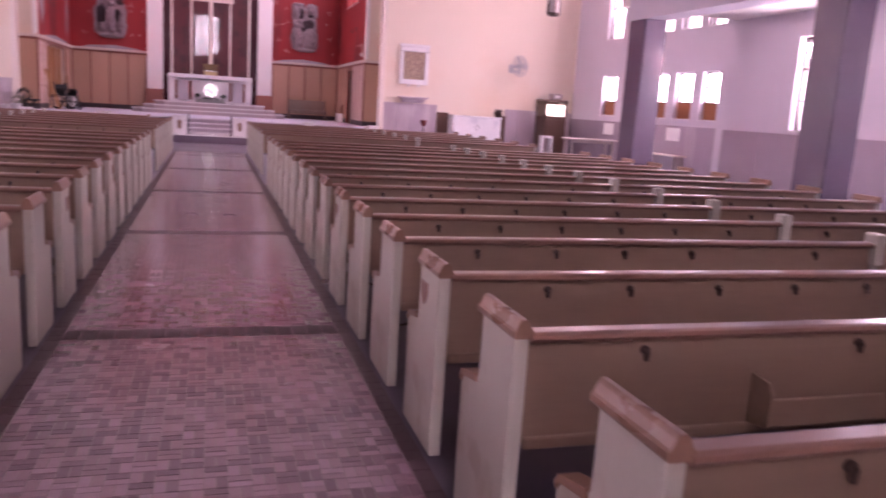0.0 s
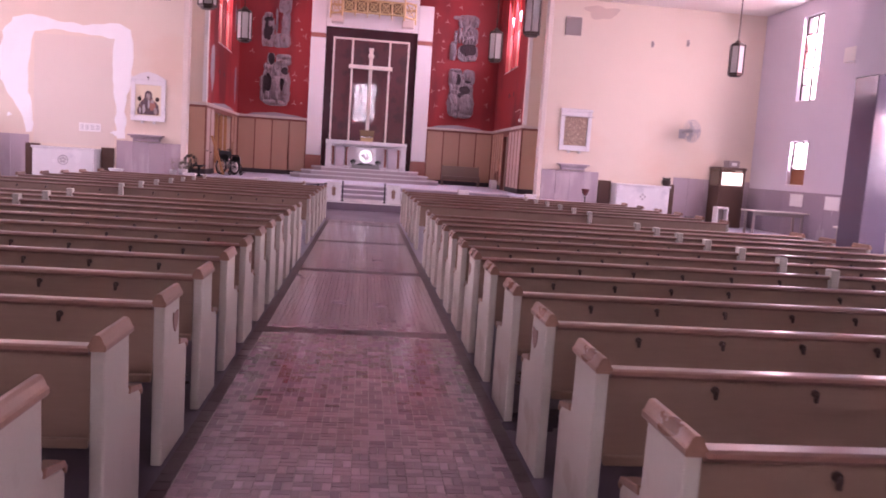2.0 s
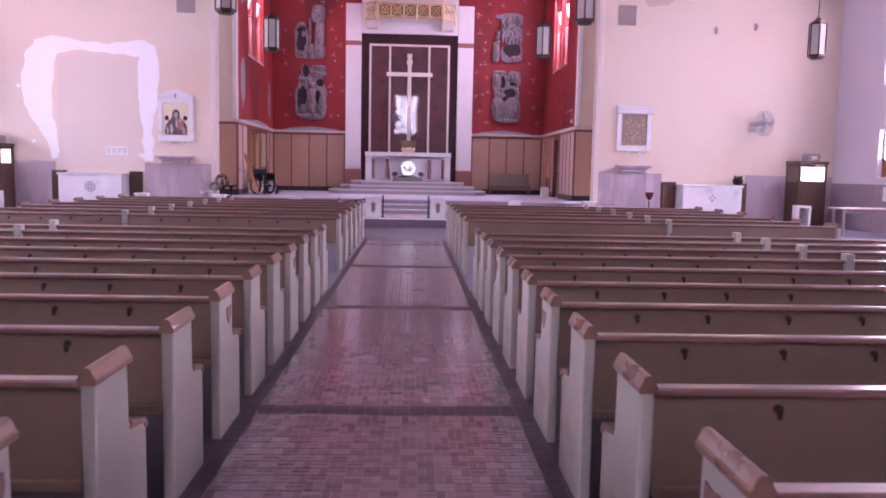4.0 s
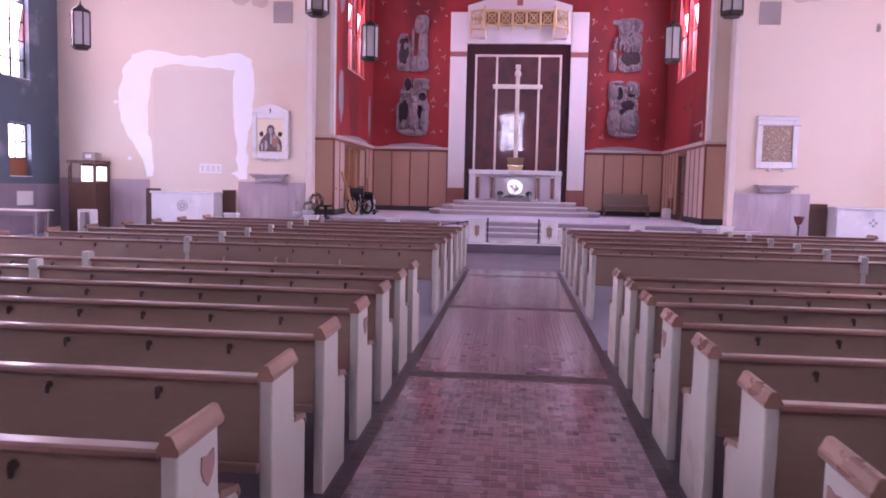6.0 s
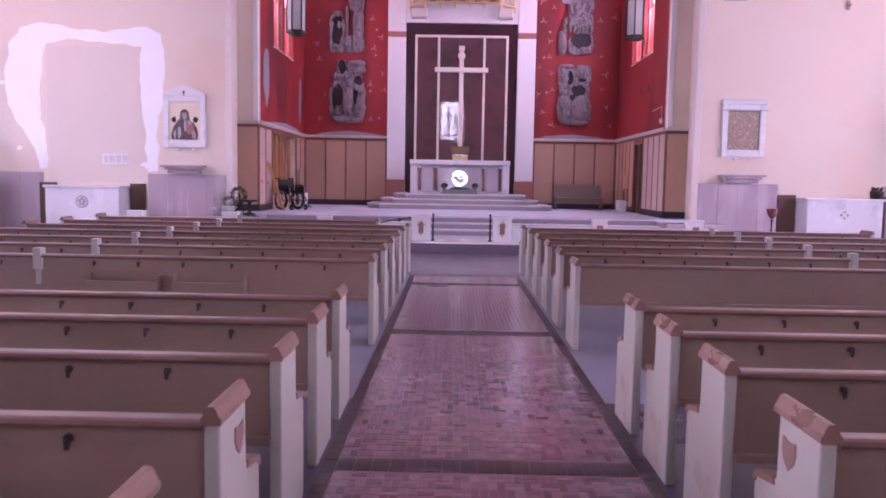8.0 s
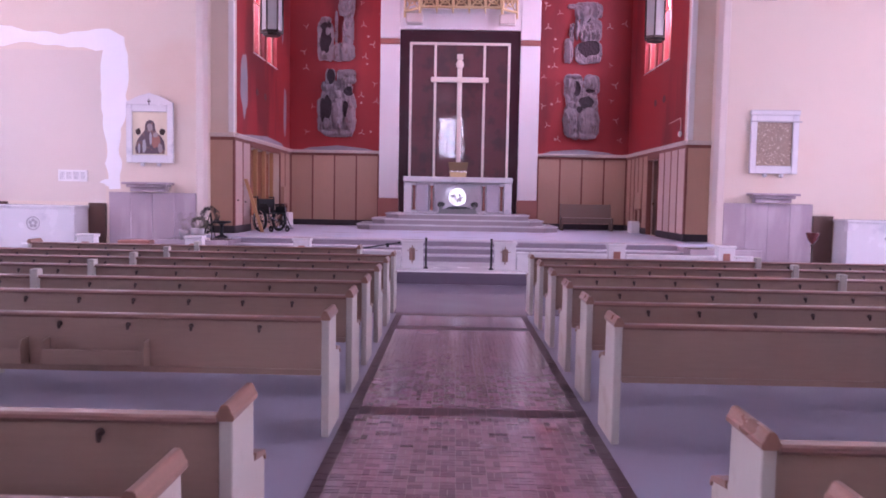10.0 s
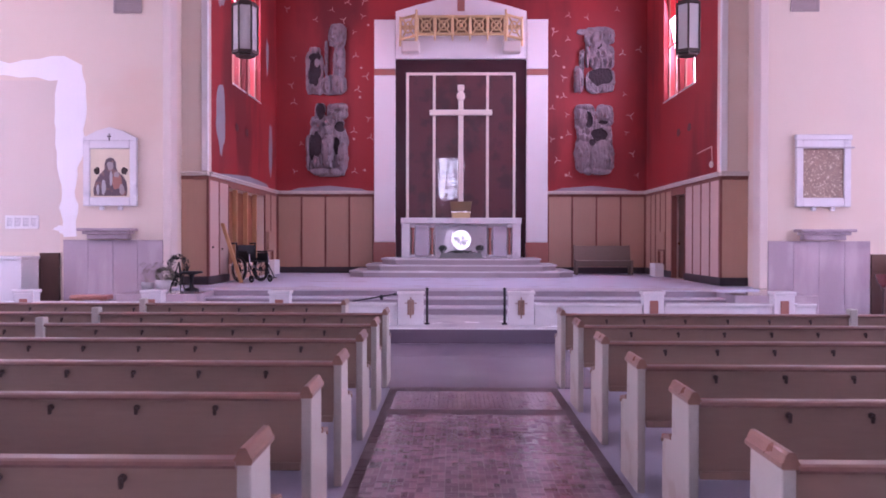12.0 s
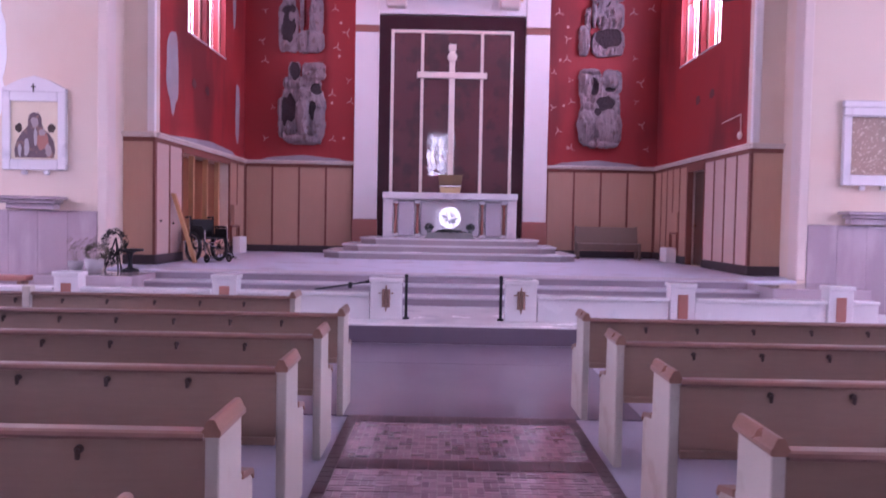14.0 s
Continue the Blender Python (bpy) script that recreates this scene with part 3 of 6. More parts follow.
FRONT_WEST = [16.73, 18.02, 19.18, 20.45, 21.66, 22.9]
proto = {}
for side in (1, -1):
    rows_a, rows_b = (ROWS_EAST, FRONT_EAST) if side > 0 else (ROWS_WEST, FRONT_WEST)
    for i, y in enumerate(rows_a + rows_b):
        front = i >= len(rows_a)
        k = i - 9
        shield = (not front) and k % 3 == 2 and k < 11
        first = front and i == len(rows_a)
        rack = None
        if k == -2 and side == 1:
            rack = (2.05, 3.0)
        if first and side == -1:
            rack = (-4.0, -3.1)
        key = (side, front, shield, first, bool(rack), i % 2)
        m = pose(0, y, 0)
        if key in proto:
            copy_thing(proto[key], m)
            continue
        lab = PLAIN
        if shield:
            lab = "cream-ended church pew bearing a small brown shield"
        elif first:
            lab = "church pew with a plain tan back facing the cross aisle"
        a, b = sorted(((1.07 if front else 1.05) if side > 0 else -(1.02 if front else 1.0), side * PEW_B))
        pw = make_pew(a, b, side * PEW_J, hooks=not (first and side == 1), shield=shield, rack=rack, label=lab, seed=i)
        pw.matrix_basis = m
        proto[key] = pw
# added sheets: the pews' shade put into the ground colour
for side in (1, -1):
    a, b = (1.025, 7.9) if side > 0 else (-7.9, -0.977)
    solid("pew_shade_sheet", box(B(), a, b, REAR, 14.45, FLOOR - 0.05, FLOOR - 0.004), UNDERPEW, "dark polished sheet painting the shade under the rear pews", "floor", "structure")
short = make_pew(-7.5, -1.72, -4.55, hooks=True, label="shorter front pew set back from the centre aisle", seed=77)
short.matrix_basis = pose(0, 24.3, 0)

# ---------------------------------------------------------------- sanctuary platform, steps, rail
plat = B()
box(plat, -9.5, 7.4, 26.6, 29.0, -0.3, 0.15, 0.012)
solid("communion_platform", plat, WHITEMARBLE, "pale marble platform one step above the nave", "step", "structure")
solid("platform_riser", box(B(), -9.5, 7.4, 26.585, 26.599, FLOOR, 0.125), RISER, "dark riser below the pale platform edge", "step", "structure")
for n_, (y0, z1) in enumerate(((29.0, 0.30), (29.55, 0.45), (30.1, SANCT))):
    st = thing("step", "grey stone step up to the sanctuary", "step", "sanctuary steps", kind="structure")
    y1 = 31.7 if n_ < 2 else CH_B
    w = 5.5
    part("riser", box(B(), -w, w, y0, y0 + 0.5, z1 - 0.15, z1 - 0.035), STEPRISER, st)
    part("tread", box(B(), -w, w, y0 - 0.03, y0 + 0.6, z1 - 0.034, z1, 0.008), TREAD, st)
solid("sanctuary_floor", box(B(), -CH_X - 0.05, CH_X + 0.05, 30.3, CH_B, -0.3, SANCT - 0.004), CARPET, "pale lavender smooth sanctuary floor", "floor", "structure")
for side in (1, -1):
    a, b = sorted((side * 5.5, side * 7.2))
    solid("pedestal_block", box(B(), a, b, 29.0, WALL_Y, FLOOR, 0.56, 0.015), MARBLE, "lilac marble block closing the sanctuary steps", "block", "structure")
    a, b = sorted((side * CH_X, side * (JAMB + 0.5)))
    solid("sanctuary_floor_side", box(B(), a, b, WALL_Y + 0.01, CH_F, -0.3, SANCT - 0.004), CARPET, "pale floor in the chancel arch", "floor", "structure")

for y0, y1 in ((22.63, 25.13), (25.142, 26.584)):
    solid("aisle_front_floor", box(B(), -1.65, 1.65, y0, y1, FLOOR - 0.1, FLOOR - 0.002, 0.003), SLATE, "dark lilac polished stone before the sanctuary step", "floor", "structure")
# communion rail: gate posts, posts and low panels
def rail_post(x0, x1, gate):
    p = thing("rail_post", "white marble communion rail post with a dull metal emblem" if gate else "white marble rail post with a red-brown inset", "rail post", "communion rail posts")
    part("shaft", box(B(), x0 + 0.02, x1 - 0.02, 27.08, 27.32, 0.15, 0.70, 0.008), WHITEMARBLE, p)
    part("cap", box(B(), x0, x1, 27.05, 27.35, 0.70, 0.765, 0.012, 2), WHITEMARBLE, p)
    c = (x0 + x1) / 2
    if gate:
        e = B()
        for dx in (-0.04, 0, 0.04):
            rod(e, (c + dx, 27.066, 0.335), (c + dx, 27.066, 0.60), 0.021, seg=8)
        box(e, c - 0.11, c + 0.11, 27.06, 27.078, 0.535, 0.55)
        rod(e, (c, 27.07, 0.27), (c, 27.07, 0.335), 0.008, 0.016, 8)
        rod(e, (c, 27.07, 0.60), (c, 27.07, 0.66), 0.016, 0.008, 8)
        part("emblem", e, BRONZE, p, "brown bronze fluted emblem")
    else:
        part("inset", box(B(), c - 0.075, c + 0.075, 27.068, 27.079, 0.24, 0.60, 0.003), REDSTONE, p, "red-brown stone inset")


for s in (-1, 1):
    rail_post(*sorted((s * 0.74, s * 1.24)), True)
    for c in (3.36, 5.68, 8.0):
        if s == 1 and c > 7:
            continue
        rail_post(*sorted((s * (c - 0.2), s * (c + 0.2))), False)
    edges = [1.24, 3.16, 3.56, 5.48, 5.88, 6.25] if s == 1 else [1.24, 3.16, 3.56, 5.48, 5.88, 7.8, 8.2, 9.4]
    for i in range(0, len(edges), 2):
        a, b = sorted((s * edges[i], s * edges[i + 1]))
        r = thing("communion_rail", "low white marble communion rail panel", "rail", "communion rail panels")
        part("panel", box(B(), a, b, 27.12, 27.28, 0.15, 0.49), WHITEMARBLE, r)
        part("coping", box(B(), a, b, 27.07, 27.33, 0.49, 0.545, 0.012, 2), WHITEMARBLE, r)
for x in (-0.70, 0.70):
    g = thing("gate_post", "slim black iron gate post beside the step opening", "post", "gate posts")
    part("post", rod(B(), (x, 27.2, 0.15), (x, 27.2, 0.78), 0.022), BLACK, g)
    part("finial", ball(B(), (x, 27.2, 0.79), 0.03), BLACK, g)
    part("foot", rod(B(), (x, 27.2, 0.15), (x, 27.2, 0.18), 0.05), BLACK, g)
boom = thing("microphone_stand", "black microphone boom resting across the rail", "microphone stand")
part("boom", rod(B(), (-2.05, 27.2, 0.565), (-1.27, 27.12, 0.70), 0.014), BLACK, boom)
part("microphone", rod(B(), (-1.30, 27.12, 0.695), (-1.12, 27.1, 0.74), 0.022, 0.03), BLACK, boom)
part("clamp", box(B(), -1.55, -1.49, 27.10, 27.17, 0.60, 0.69, 0.008), BLACK, boom)

# ---------------------------------------------------------------- chancel dado
DZ0, DZ1 = SANCT, 3.22


def dado(name, label, axis, t, out, spans, mat=None):
    """Panels between battens on a wall; axis is the wall's normal, out the way to the room."""
    d = thing(name, label, "panelling", kind="structure")

    def slab(u0, u1, z0, z1, a, b, bev=0.0):
        lo, hi = sorted((t + out * a, t + out * b))
        bm = B()
        return box(bm, *((lo, hi, u0, u1) if axis == "x" else (u0, u1, lo, hi)), z0, z1, bev)
    for u0, u1, z0, z1 in spans:
        part("panel", slab(u0 + 0.03, u1 - 0.03, z0, z1, 0.0, 0.035, 0.004), mat or PANEL, d)
    return d, slab


def dado_run(name, label, axis, t, out, edges, z0=DZ0 + 0.2, z1=DZ1 - 0.09, mat=None):
    d, slab = dado(name, label, axis, t, out, [(edges[i], edges[i + 1], z0, z1) for i in range(len(edges) - 1)], mat)
    for u in edges:
        part("batten", slab(u - 0.03, u + 0.03, z0, z1, 0.0, 0.05, 0.004), BATTEN, d)
    lo, hi = edges[0] - 0.03, edges[-1] + 0.03
    part("skirting", slab(lo, hi, DZ0, z0, 0.0, 0.06, 0.005), SHOE, d, "dark plinth along the floor")
    part("top_rail", slab(lo, hi, z1, DZ1, 0.0, 0.055, 0.004), BATTEN, d)
    part("cornice", slab(lo, hi, DZ1, DZ1 + 0.045, 0.0, 0.10, 0.008), CORNICE, d, "pale moulded cornice")
    part("cornice_cap", slab(lo, hi, DZ1 + 0.045, DZ1 + 0.10, 0.0, 0.14, 0.012), CORNICE, d)
    return d


FACE = CH_B
for s in (-1, 1):
    us = [2.9 + (CH_X - 0.06 - 2.9) * i / 4 for i in range(5)]
    dado_run("wainscot", "tan wood panelling with dark battens on the chancel rear wall", "y", FACE, -1, sorted(s * u for u in us))
# backing walls under the red paint
for s in (-1, 1):
    a, b = sorted((s * CH_X, s * (CH_X + 0.35)))
    holes = [(34.45, 35.7, SANCT, 2.98)] if s == 1 else [(33.35, 37.1, 1.0, 3.05)]
    solid("wall_chancel_low", holed(B(), "x", a, b, CH_F, CH_B + 0.3, -0.4, 3.32, holes), PLASTER, "lower chancel wall behind the panelling", "wall", "structure")
    a, b = sorted((s * (CH_X + 0.35), s * (JAMB + 0.55)))
    solid("wall_chancel_front_low", box(B(), a, b, CH_F, CH_F + 0.3, -0.3, 3.319), PLASTER, "lower chancel return behind the panelling", "wall", "structure")
    dado_run("wainscot", "tan wood panelling on the chancel arch return", "y", CH_F, -1, sorted((s * (CH_X - 0.02), s * (JAMB + 0.42))))
dado_run("wainscot", "tan wood panelling beside the sacristy door", "x", CH_X, -1, [31.72, 32.4, 33.08, 33.76, 34.42], mat=PALEPANEL)
dado_run("wainscot", "tan wood panelling with a small hatch beyond the door", "x", CH_X, -1, [35.73, 36.35, 36.95, 37.5, 38.05, 38.7])
dado_run("wainscot", "tall pale wooden cupboard doors in the panelling", "x", -CH_X, 1, [31.72, 32.5, 33.3], mat=PALEPANEL)
dado_run("wainscot", "tan wood panelling in the chancel corner", "x", -CH_X, 1, [37.15, 37.9, 38.7])
# strips over the openings
for t, out, y0, y1, z in ((CH_X, -1, 34.45, 35.7, 2.98), (-CH_X, 1, 33.33, 37.12, 3.05)):
    over = thing("trim", "wooden head and pale cornice above the opening", "trim", kind="structure")
    lo, hi = sorted((t, t + out * 0.055))
    part("head", box(B(), lo, hi, y0, y1, z, DZ1), BATTEN, over)
    lo, hi = sorted((t, t + out * 0.10))
    part("cornice", box(B(), lo, hi, y0, y1, DZ1, DZ1 + 0.045), CORNICE, over)
    lo, hi = sorted((t, t + out * 0.14))
    part("cornice_cap", box(B(), lo, hi, y0, y1, DZ1 + 0.045, DZ1 + 0.10), CORNICE, over)
# sacristy door, ajar, with a dark passage behind
door = thing("door_1", "dark brown sacristy door recessed in the panelling", "door", kind="structure")
part("door_leaf", box(B(), CH_X + 0.16, CH_X + 0.21, 34.46, 35.69, SANCT + 0.005, 2.975, 0.004), DARKWOOD, door)
part("door_edge", box(B(), CH_X + 0.02, CH_X + 0.155, 34.46, 34.53, SANCT + 0.005, 2.975, 0.004), PANEL, door, "pale edge of the door frame")
part("door_frame", box(B(), CH_X - 0.05, CH_X + 0.10, 35.66, 35.72, SANCT, 2.98, 0.004), BATTEN, door)
part("door_handle", ball(B(), (CH_X + 0.13, 35.55, 1.6), 0.035), BRASS, door)
solid("wall_sacristy", box(B(), CH_X + 1.2, CH_X + 1.3, 33.6, 36.6, -0.3, 3.3), DARKWOOD, "dark passage wall behind the open door", "wall", "structure")
# opened bay on the west side: plywood back and raw studs
bay = thing("opened_bay", "opened wall bay with orange plywood and raw studs", "alcove", kind="structure")
part("backing", box(B(), -CH_X - 0.45, -CH_X - 0.36, 33.2, 37.2, 0.9, 3.2), ORANGE, bay, "orange-brown plywood backing")
for y in (34.3, 35.35, 36.35):
    part("stud", box(B(), -CH_X - 0.14, -CH_X - 0.02, y - 0.05, y + 0.05, 1.0, 3.05, 0.004), RAWWOOD, bay, "raw pine stud")
part("low_panel", box(B(), -CH_X, -CH_X + 0.035, 33.33, 37.12, SANCT, 1.0, 0.004), PANEL, bay)
plank = thing("plank", "raw pine plank leaning on the panelling", "plank")
part("board", prism(B(), [(-5.62, SANCT), (-5.54, SANCT), (-6.02, 2.1), (-6.10, 2.1)], "y", 32.55, 32.64), RAWWOOD, plank)
for y, z, nm in ((31.95, 1.5, "knob"), (32.7, 1.45, "knob")):
    solid("cupboard_knob", ball(B(), (-CH_X + 0.055, y, z), 0.025), BLACK, "small dark cupboard knob on the panelling", "knob")
hatch = thing("hatch", "wooden hatch above a white box on the panelling", "hatch")
part("flap", box(B(), CH_X - 0.075, CH_X - 0.037, 36.4, 36.95, 1.35, 1.95, 0.006), PANEL, hatch)
part("rim", window_bars(B(), "x", CH_X - 0.07, 36.35, 37.0, 0.95, 1.42, 1, 1, 0.05, 0.05), BATTEN, hatch)
hatch2 = thing("hatch", "wooden hatch box above a white box in the chancel corner", "hatch")
part("flap", box(B(), -CH_X + 0.052, -CH_X + 0.16, 37.2, 37.95, 1.38, 1.95, 0.008), PANEL, hatch2)
part("rim", window_bars(B(), "x", -CH_X + 0.08, 37.15, 38.0, 0.95, 1.37, 1, 1, 0.05, 0.05), BATTEN, hatch2)
heater = thing("white_box", "small white metal box on the sanctuary floor", "box", "white boxes")
part("casing", box(B(), CH_X - 0.35, CH_X - 0.08, 36.35, 36.95, SANCT, 1.0, 0.02, 2), WHITEWALL, heater)
heater2 = thing("white_box", "small white metal box on the sanctuary floor", "box", "white boxes")
part("casing", box(B(), -CH_X + 0.11, -CH_X + 0.33, 37.2, 37.9, SANCT, 1.06, 0.02, 2), WHITEWALL, heater2)

# ---------------------------------------------------------------- reredos
Y = CH_B
rer = thing("reredos", "white stone reredos around a dark red marble panel", "reredos")
part("dark_surround", box(B(), -2.16, 2.16, Y - 0.10, Y, SANCT + 0.5, 7.66), DARKEDGE, rer, "near-black polished surround")
part("marble_panel", box(B(), -1.72, 1.72, Y - 0.125, Y - 0.101, SANCT + 0.5, 7.16), DARKRED, rer, "polished dark red marble panel")
fr = B()
for x in (-1.76, 1.76):
    box(fr, x - 0.045, x + 0.045, Y - 0.17, Y - 0.126, SANCT + 0.5, 7.22, 0.008)
box(fr, -1.715, 1.715, Y - 0.17, Y - 0.126, 7.13, 7.22, 0.008)
part("frame", fr, IVORY, rer, "ivory moulded frame")
for x in (-0.88, 0.88):
    part("mullion", box(B(), x - 0.045, x + 0.045, Y - 0.165, Y - 0.126, SANCT + 0.5, 7.129, 0.008), IVORY, rer, "ivory upright")
for s in (-1, 1):
    a, b = sorted((s * 2.16, s * 2.86))
    pil = part("pilaster", box(B(), a, b, Y - 0.22, Y, 1.62, 7.12, 0.02), WHITEWALL, rer, "white stone pilaster")
    part("pilaster_band", box(B(), a, b, Y - 0.23, Y, 7.13, 7.32, 0.01), REDSTONE, pil, "red-brown band")
    part("pilaster_head", box(B(), a, b, Y - 0.22, Y, 7.33, 8.95, 0.015), WHITEWALL, pil)
    part("pilaster_base", box(B(), a - 0.02, b + 0.02, Y - 0.26, Y, SANCT, 1.615, 0.015), REDSTONE, pil, "red stone base block")
ped = B()
prism(ped, [(-2.155, 7.67), (2.155, 7.67), (2.155, 9.22), (1.5, 9.42), (0, 9.80), (-1.5, 9.42), (-2.155, 9.22)], "y", Y - 0.2, Y)
part("pediment", ped, WHITEWALL, rer, "white gabled head")
part("key_block", box(B(), -0.12, 0.12, Y - 0.23, Y - 0.201, 9.22, 9.72, 0.006), REDSTONE, rer, "brown key block at the apex")
# cross
cross = thing("altar_cross", "tall ivory cross fixed to the dark red panel", "cross")
YY = Y - 0.171
part("upright", box(B(), -0.085, 0.085, YY - 0.08, YY, 2.9, 6.78, 0.015), IVORY, cross)
part("arm", box(B(), -1.03, 1.03, YY - 0.10, YY - 0.002, 5.80, 5.98, 0.015), IVORY, cross)
part("plaque", ball(B(), (0, YY - 0.09, 6.42), 0.15, 0.04, 0.16), IVORY, cross, "small rounded plaque")
part("tip", box(B(), -0.11, 0.11, YY - 0.09, YY - 0.004, 6.62, 6.80, 0.012), IVORY, cross)

# gilded tester above
can = thing("gilded_tester", "gilded openwork canopy with lattice panels", "canopy")
def lattice(bm, p0, p1, z0, z1):
    """An openwork panel between two plan points."""
    p0, p1 = Vector(p0), Vector(p1)
    d = (p1 - p0)
    def at(u, z):
        q = p0 + d * u
        return (q.x, q.y, z)
    r = 0.028
    for z in (z0, z1):
        rod(bm, at(0, z), at(1, z), r * 1.7, seg=6)
    for u in (0.04, 0.96):
        rod(bm, at(u, z0), at(u, z1), r * 1.3, seg=6)
    cz = (z0 + z1) / 2
    k = d.length
    rod(bm, at(0.1, z0), at(0.9, z1), r, seg=6)
    rod(bm, at(0.9, z0), at(0.1, z1), r, seg=6)
    way = Vector((d.x, d.y, 0)).normalized()
    m = Matrix.Translation(at(0.5, cz)) @ Matrix(((way.x, 0, -way.y, 0), (way.y, 0, way.x, 0), (0, 1, 0, 0), (0, 0, 0, 1)))
    ring(bm, m, min(k, z1 - z0) * 0.27, r, 14, 6)
    ball(bm, at(0.5, cz), 0.06)
    return bm
ty = Y - 0.95
for i in range(5):
    x0 = -1.4 + i * 0.56
    part("lattice_panel", lattice(B(), (x0, ty), (x0 + 0.56, ty), 8.27, 8.83), GOLD, can)
for s in (-1, 1):
    part("lattice_panel", lattice(B(), (s * 1.45, ty), (s * 1.98, ty + 0.45), 8.22, 8.88), GOLD, can)
    part("corner_post", rod(B(), (s * 1.43, ty, 8.05), (s * 1.43, ty, 9.05), 0.05, 0.035, 8), GOLD, can)
    part("corner_post", rod(B(), (s * 1.98, ty + 0.45, 8.0), (s * 1.98, ty + 0.45, 8.95), 0.045, 0.03, 8), GOLD, can)
    br = B()
    box(br, *sorted((s * 1.35, s * 1.95)), Y - 0.55, Y - 0.201, 7.8, 8.2, 0.05)
    part("bracket", br, CORNICE, can, "pale carved bracket")
    part("side_rail", box(B(), *sorted((s * 1.9, s * 2.0)), ty + 0.45, Y - 0.2, 8.2, 8.28), GOLD, can)
part("roof_board", box(B(), -1.95, 1.95, ty + 0.46, Y - 0.201, 8.62, 8.68), GOLD, can)
for i in range(6):
    x = -1.4 + i * 0.56
    part("pendant", rod(B(), (x, ty, 8.06), (x, ty, 8.26), 0.015, 0.045, 8), GOLD, can)
part("front_board", box(B(), -1.4, 1.4, ty + 0.05, ty + 0.08, 8.24, 8.86), DARKGOLD, can, "dark gilded board behind the lattice")

# altar and its steps
ast = thing("altar_steps", "three pale stone altar steps", "steps", kind="structure")
for w, y0, z0, z1 in ((3.3, 35.6, SANCT, 0.78), (2.85, 35.98, 0.78, 0.955), (2.42, 36.36, 0.955, 1.13)):
    c = 0.45
    pr = B()
    prism(pr, [(-w, Y - 0.27), (-w, y0 + c), (-w + c, y0), (w - c, y0), (w, y0 + c), (w, Y - 0.27)], "z", z0 - 0.002, z1)
    part("step", pr, STEPSTONE, ast)
    pr = B()
    w2 = w + 0.03
    prism(pr, [(-w2, Y - 0.27), (-w2, y0 + c - 0.03), (-w2 + c, y0 - 0.03), (w2 - c, y0 - 0.03), (w2, y0 + c - 0.03), (w2, Y - 0.27)], "z", z1 - 0.045, z1 + 0.003)
    part("nosing", pr, WHITEMARBLE, ast)
alt = thing("high_altar", "pale marble altar with small columns", "altar")
ay = 37.0
part("table_top", box(B(), -1.86, 1.86, ay - 0.08, ay + 1.0, 2.20, 2.38, 0.02, 2), WHITEMARBLE, alt)
part("altar_body", box(B(), -1.70, 1.70, ay + 0.24, ay + 0.95, 1.133, 2.20), WHITEMARBLE, alt)
for x0, x1 in ((-1.84, -1.58), (1.58, 1.84)):
    part("end_pier", box(B(), x0, x1, ay, ay + 0.95, 1.133, 2.199, 0.01), WHITEMARBLE, alt)
for x0, x1 in ((-1.42, -0.99), (0.99, 1.42), (-0.8, 0.8)):
    part("front_panel", box(B(), x0, x1, ay + 0.06, ay + 0.239, 1.2, 2.13, 0.012), POLISHED if x1 - x0 > 1 else TREAD, alt)
for x in (-1.5, -0.895, 0.895, 1.5):
    col = B()
    lathe(col, (x, ay + 0.12, 1.135), [(0.085, 0), (0.085, 0.06), (0.05, 0.10), (0.042, 0.5), (0.040, 0.86), (0.07, 0.92), (0.075, 1.06)], 12)
    cl = part("column", col, REDSTONE, alt, "small red-brown marble column", True)
    part("base", box(B(), x - 0.085, x + 0.085, ay + 0.035, ay + 0.205, 1.134, 1.245, 0.02, 2), WHITEMARBLE, cl, "white base block")
    part("capital", box(B(), x - 0.08, x + 0.08, ay + 0.04, ay + 0.2, 2.07, 2.195, 0.02, 2), WHITEMARBLE, cl, "white capital")
tab = thing("tabernacle", "gilded brass tabernacle box on the altar", "tabernacle")
part("body", prism(B(), [(-0.27, 2.384), (0.27, 2.384), (0.30, 2.56), (-0.30, 2.56)], "y", ay + 0.30, ay + 0.8, 0.01), GOLD, tab)
part("band", box(B(), -0.305, 0.305, ay + 0.285, ay + 0.81, 2.562, 2.60, 0.008), CHROME, tab, "bright metal band")
part("hood", prism(B(), [(-0.30, 2.602), (0.30, 2.602), (0.345, 2.90), (-0.345, 2.90)], "y", ay + 0.29, ay + 0.81, 0.012), DARKGOLD, tab, "dark brown tapering hood")
med = thing("altar_medallion", "round silvered medallion with leaf carving on the altar", "medallion")
part("disc", rod(B(), (0, ay + 0.058, 1.70), (0, ay + 0.035, 1.70), 0.325, 0.315, 40), MEDALLION, med)
part("rim", ring(B(), Matrix.Translation((0, ay + 0.035, 1.70)) @ Matrix.Rotation(radians(90), 4, "X"), 0.32, 0.016, 40, 6), GREYMETAL, med, "thin grey rim", True)
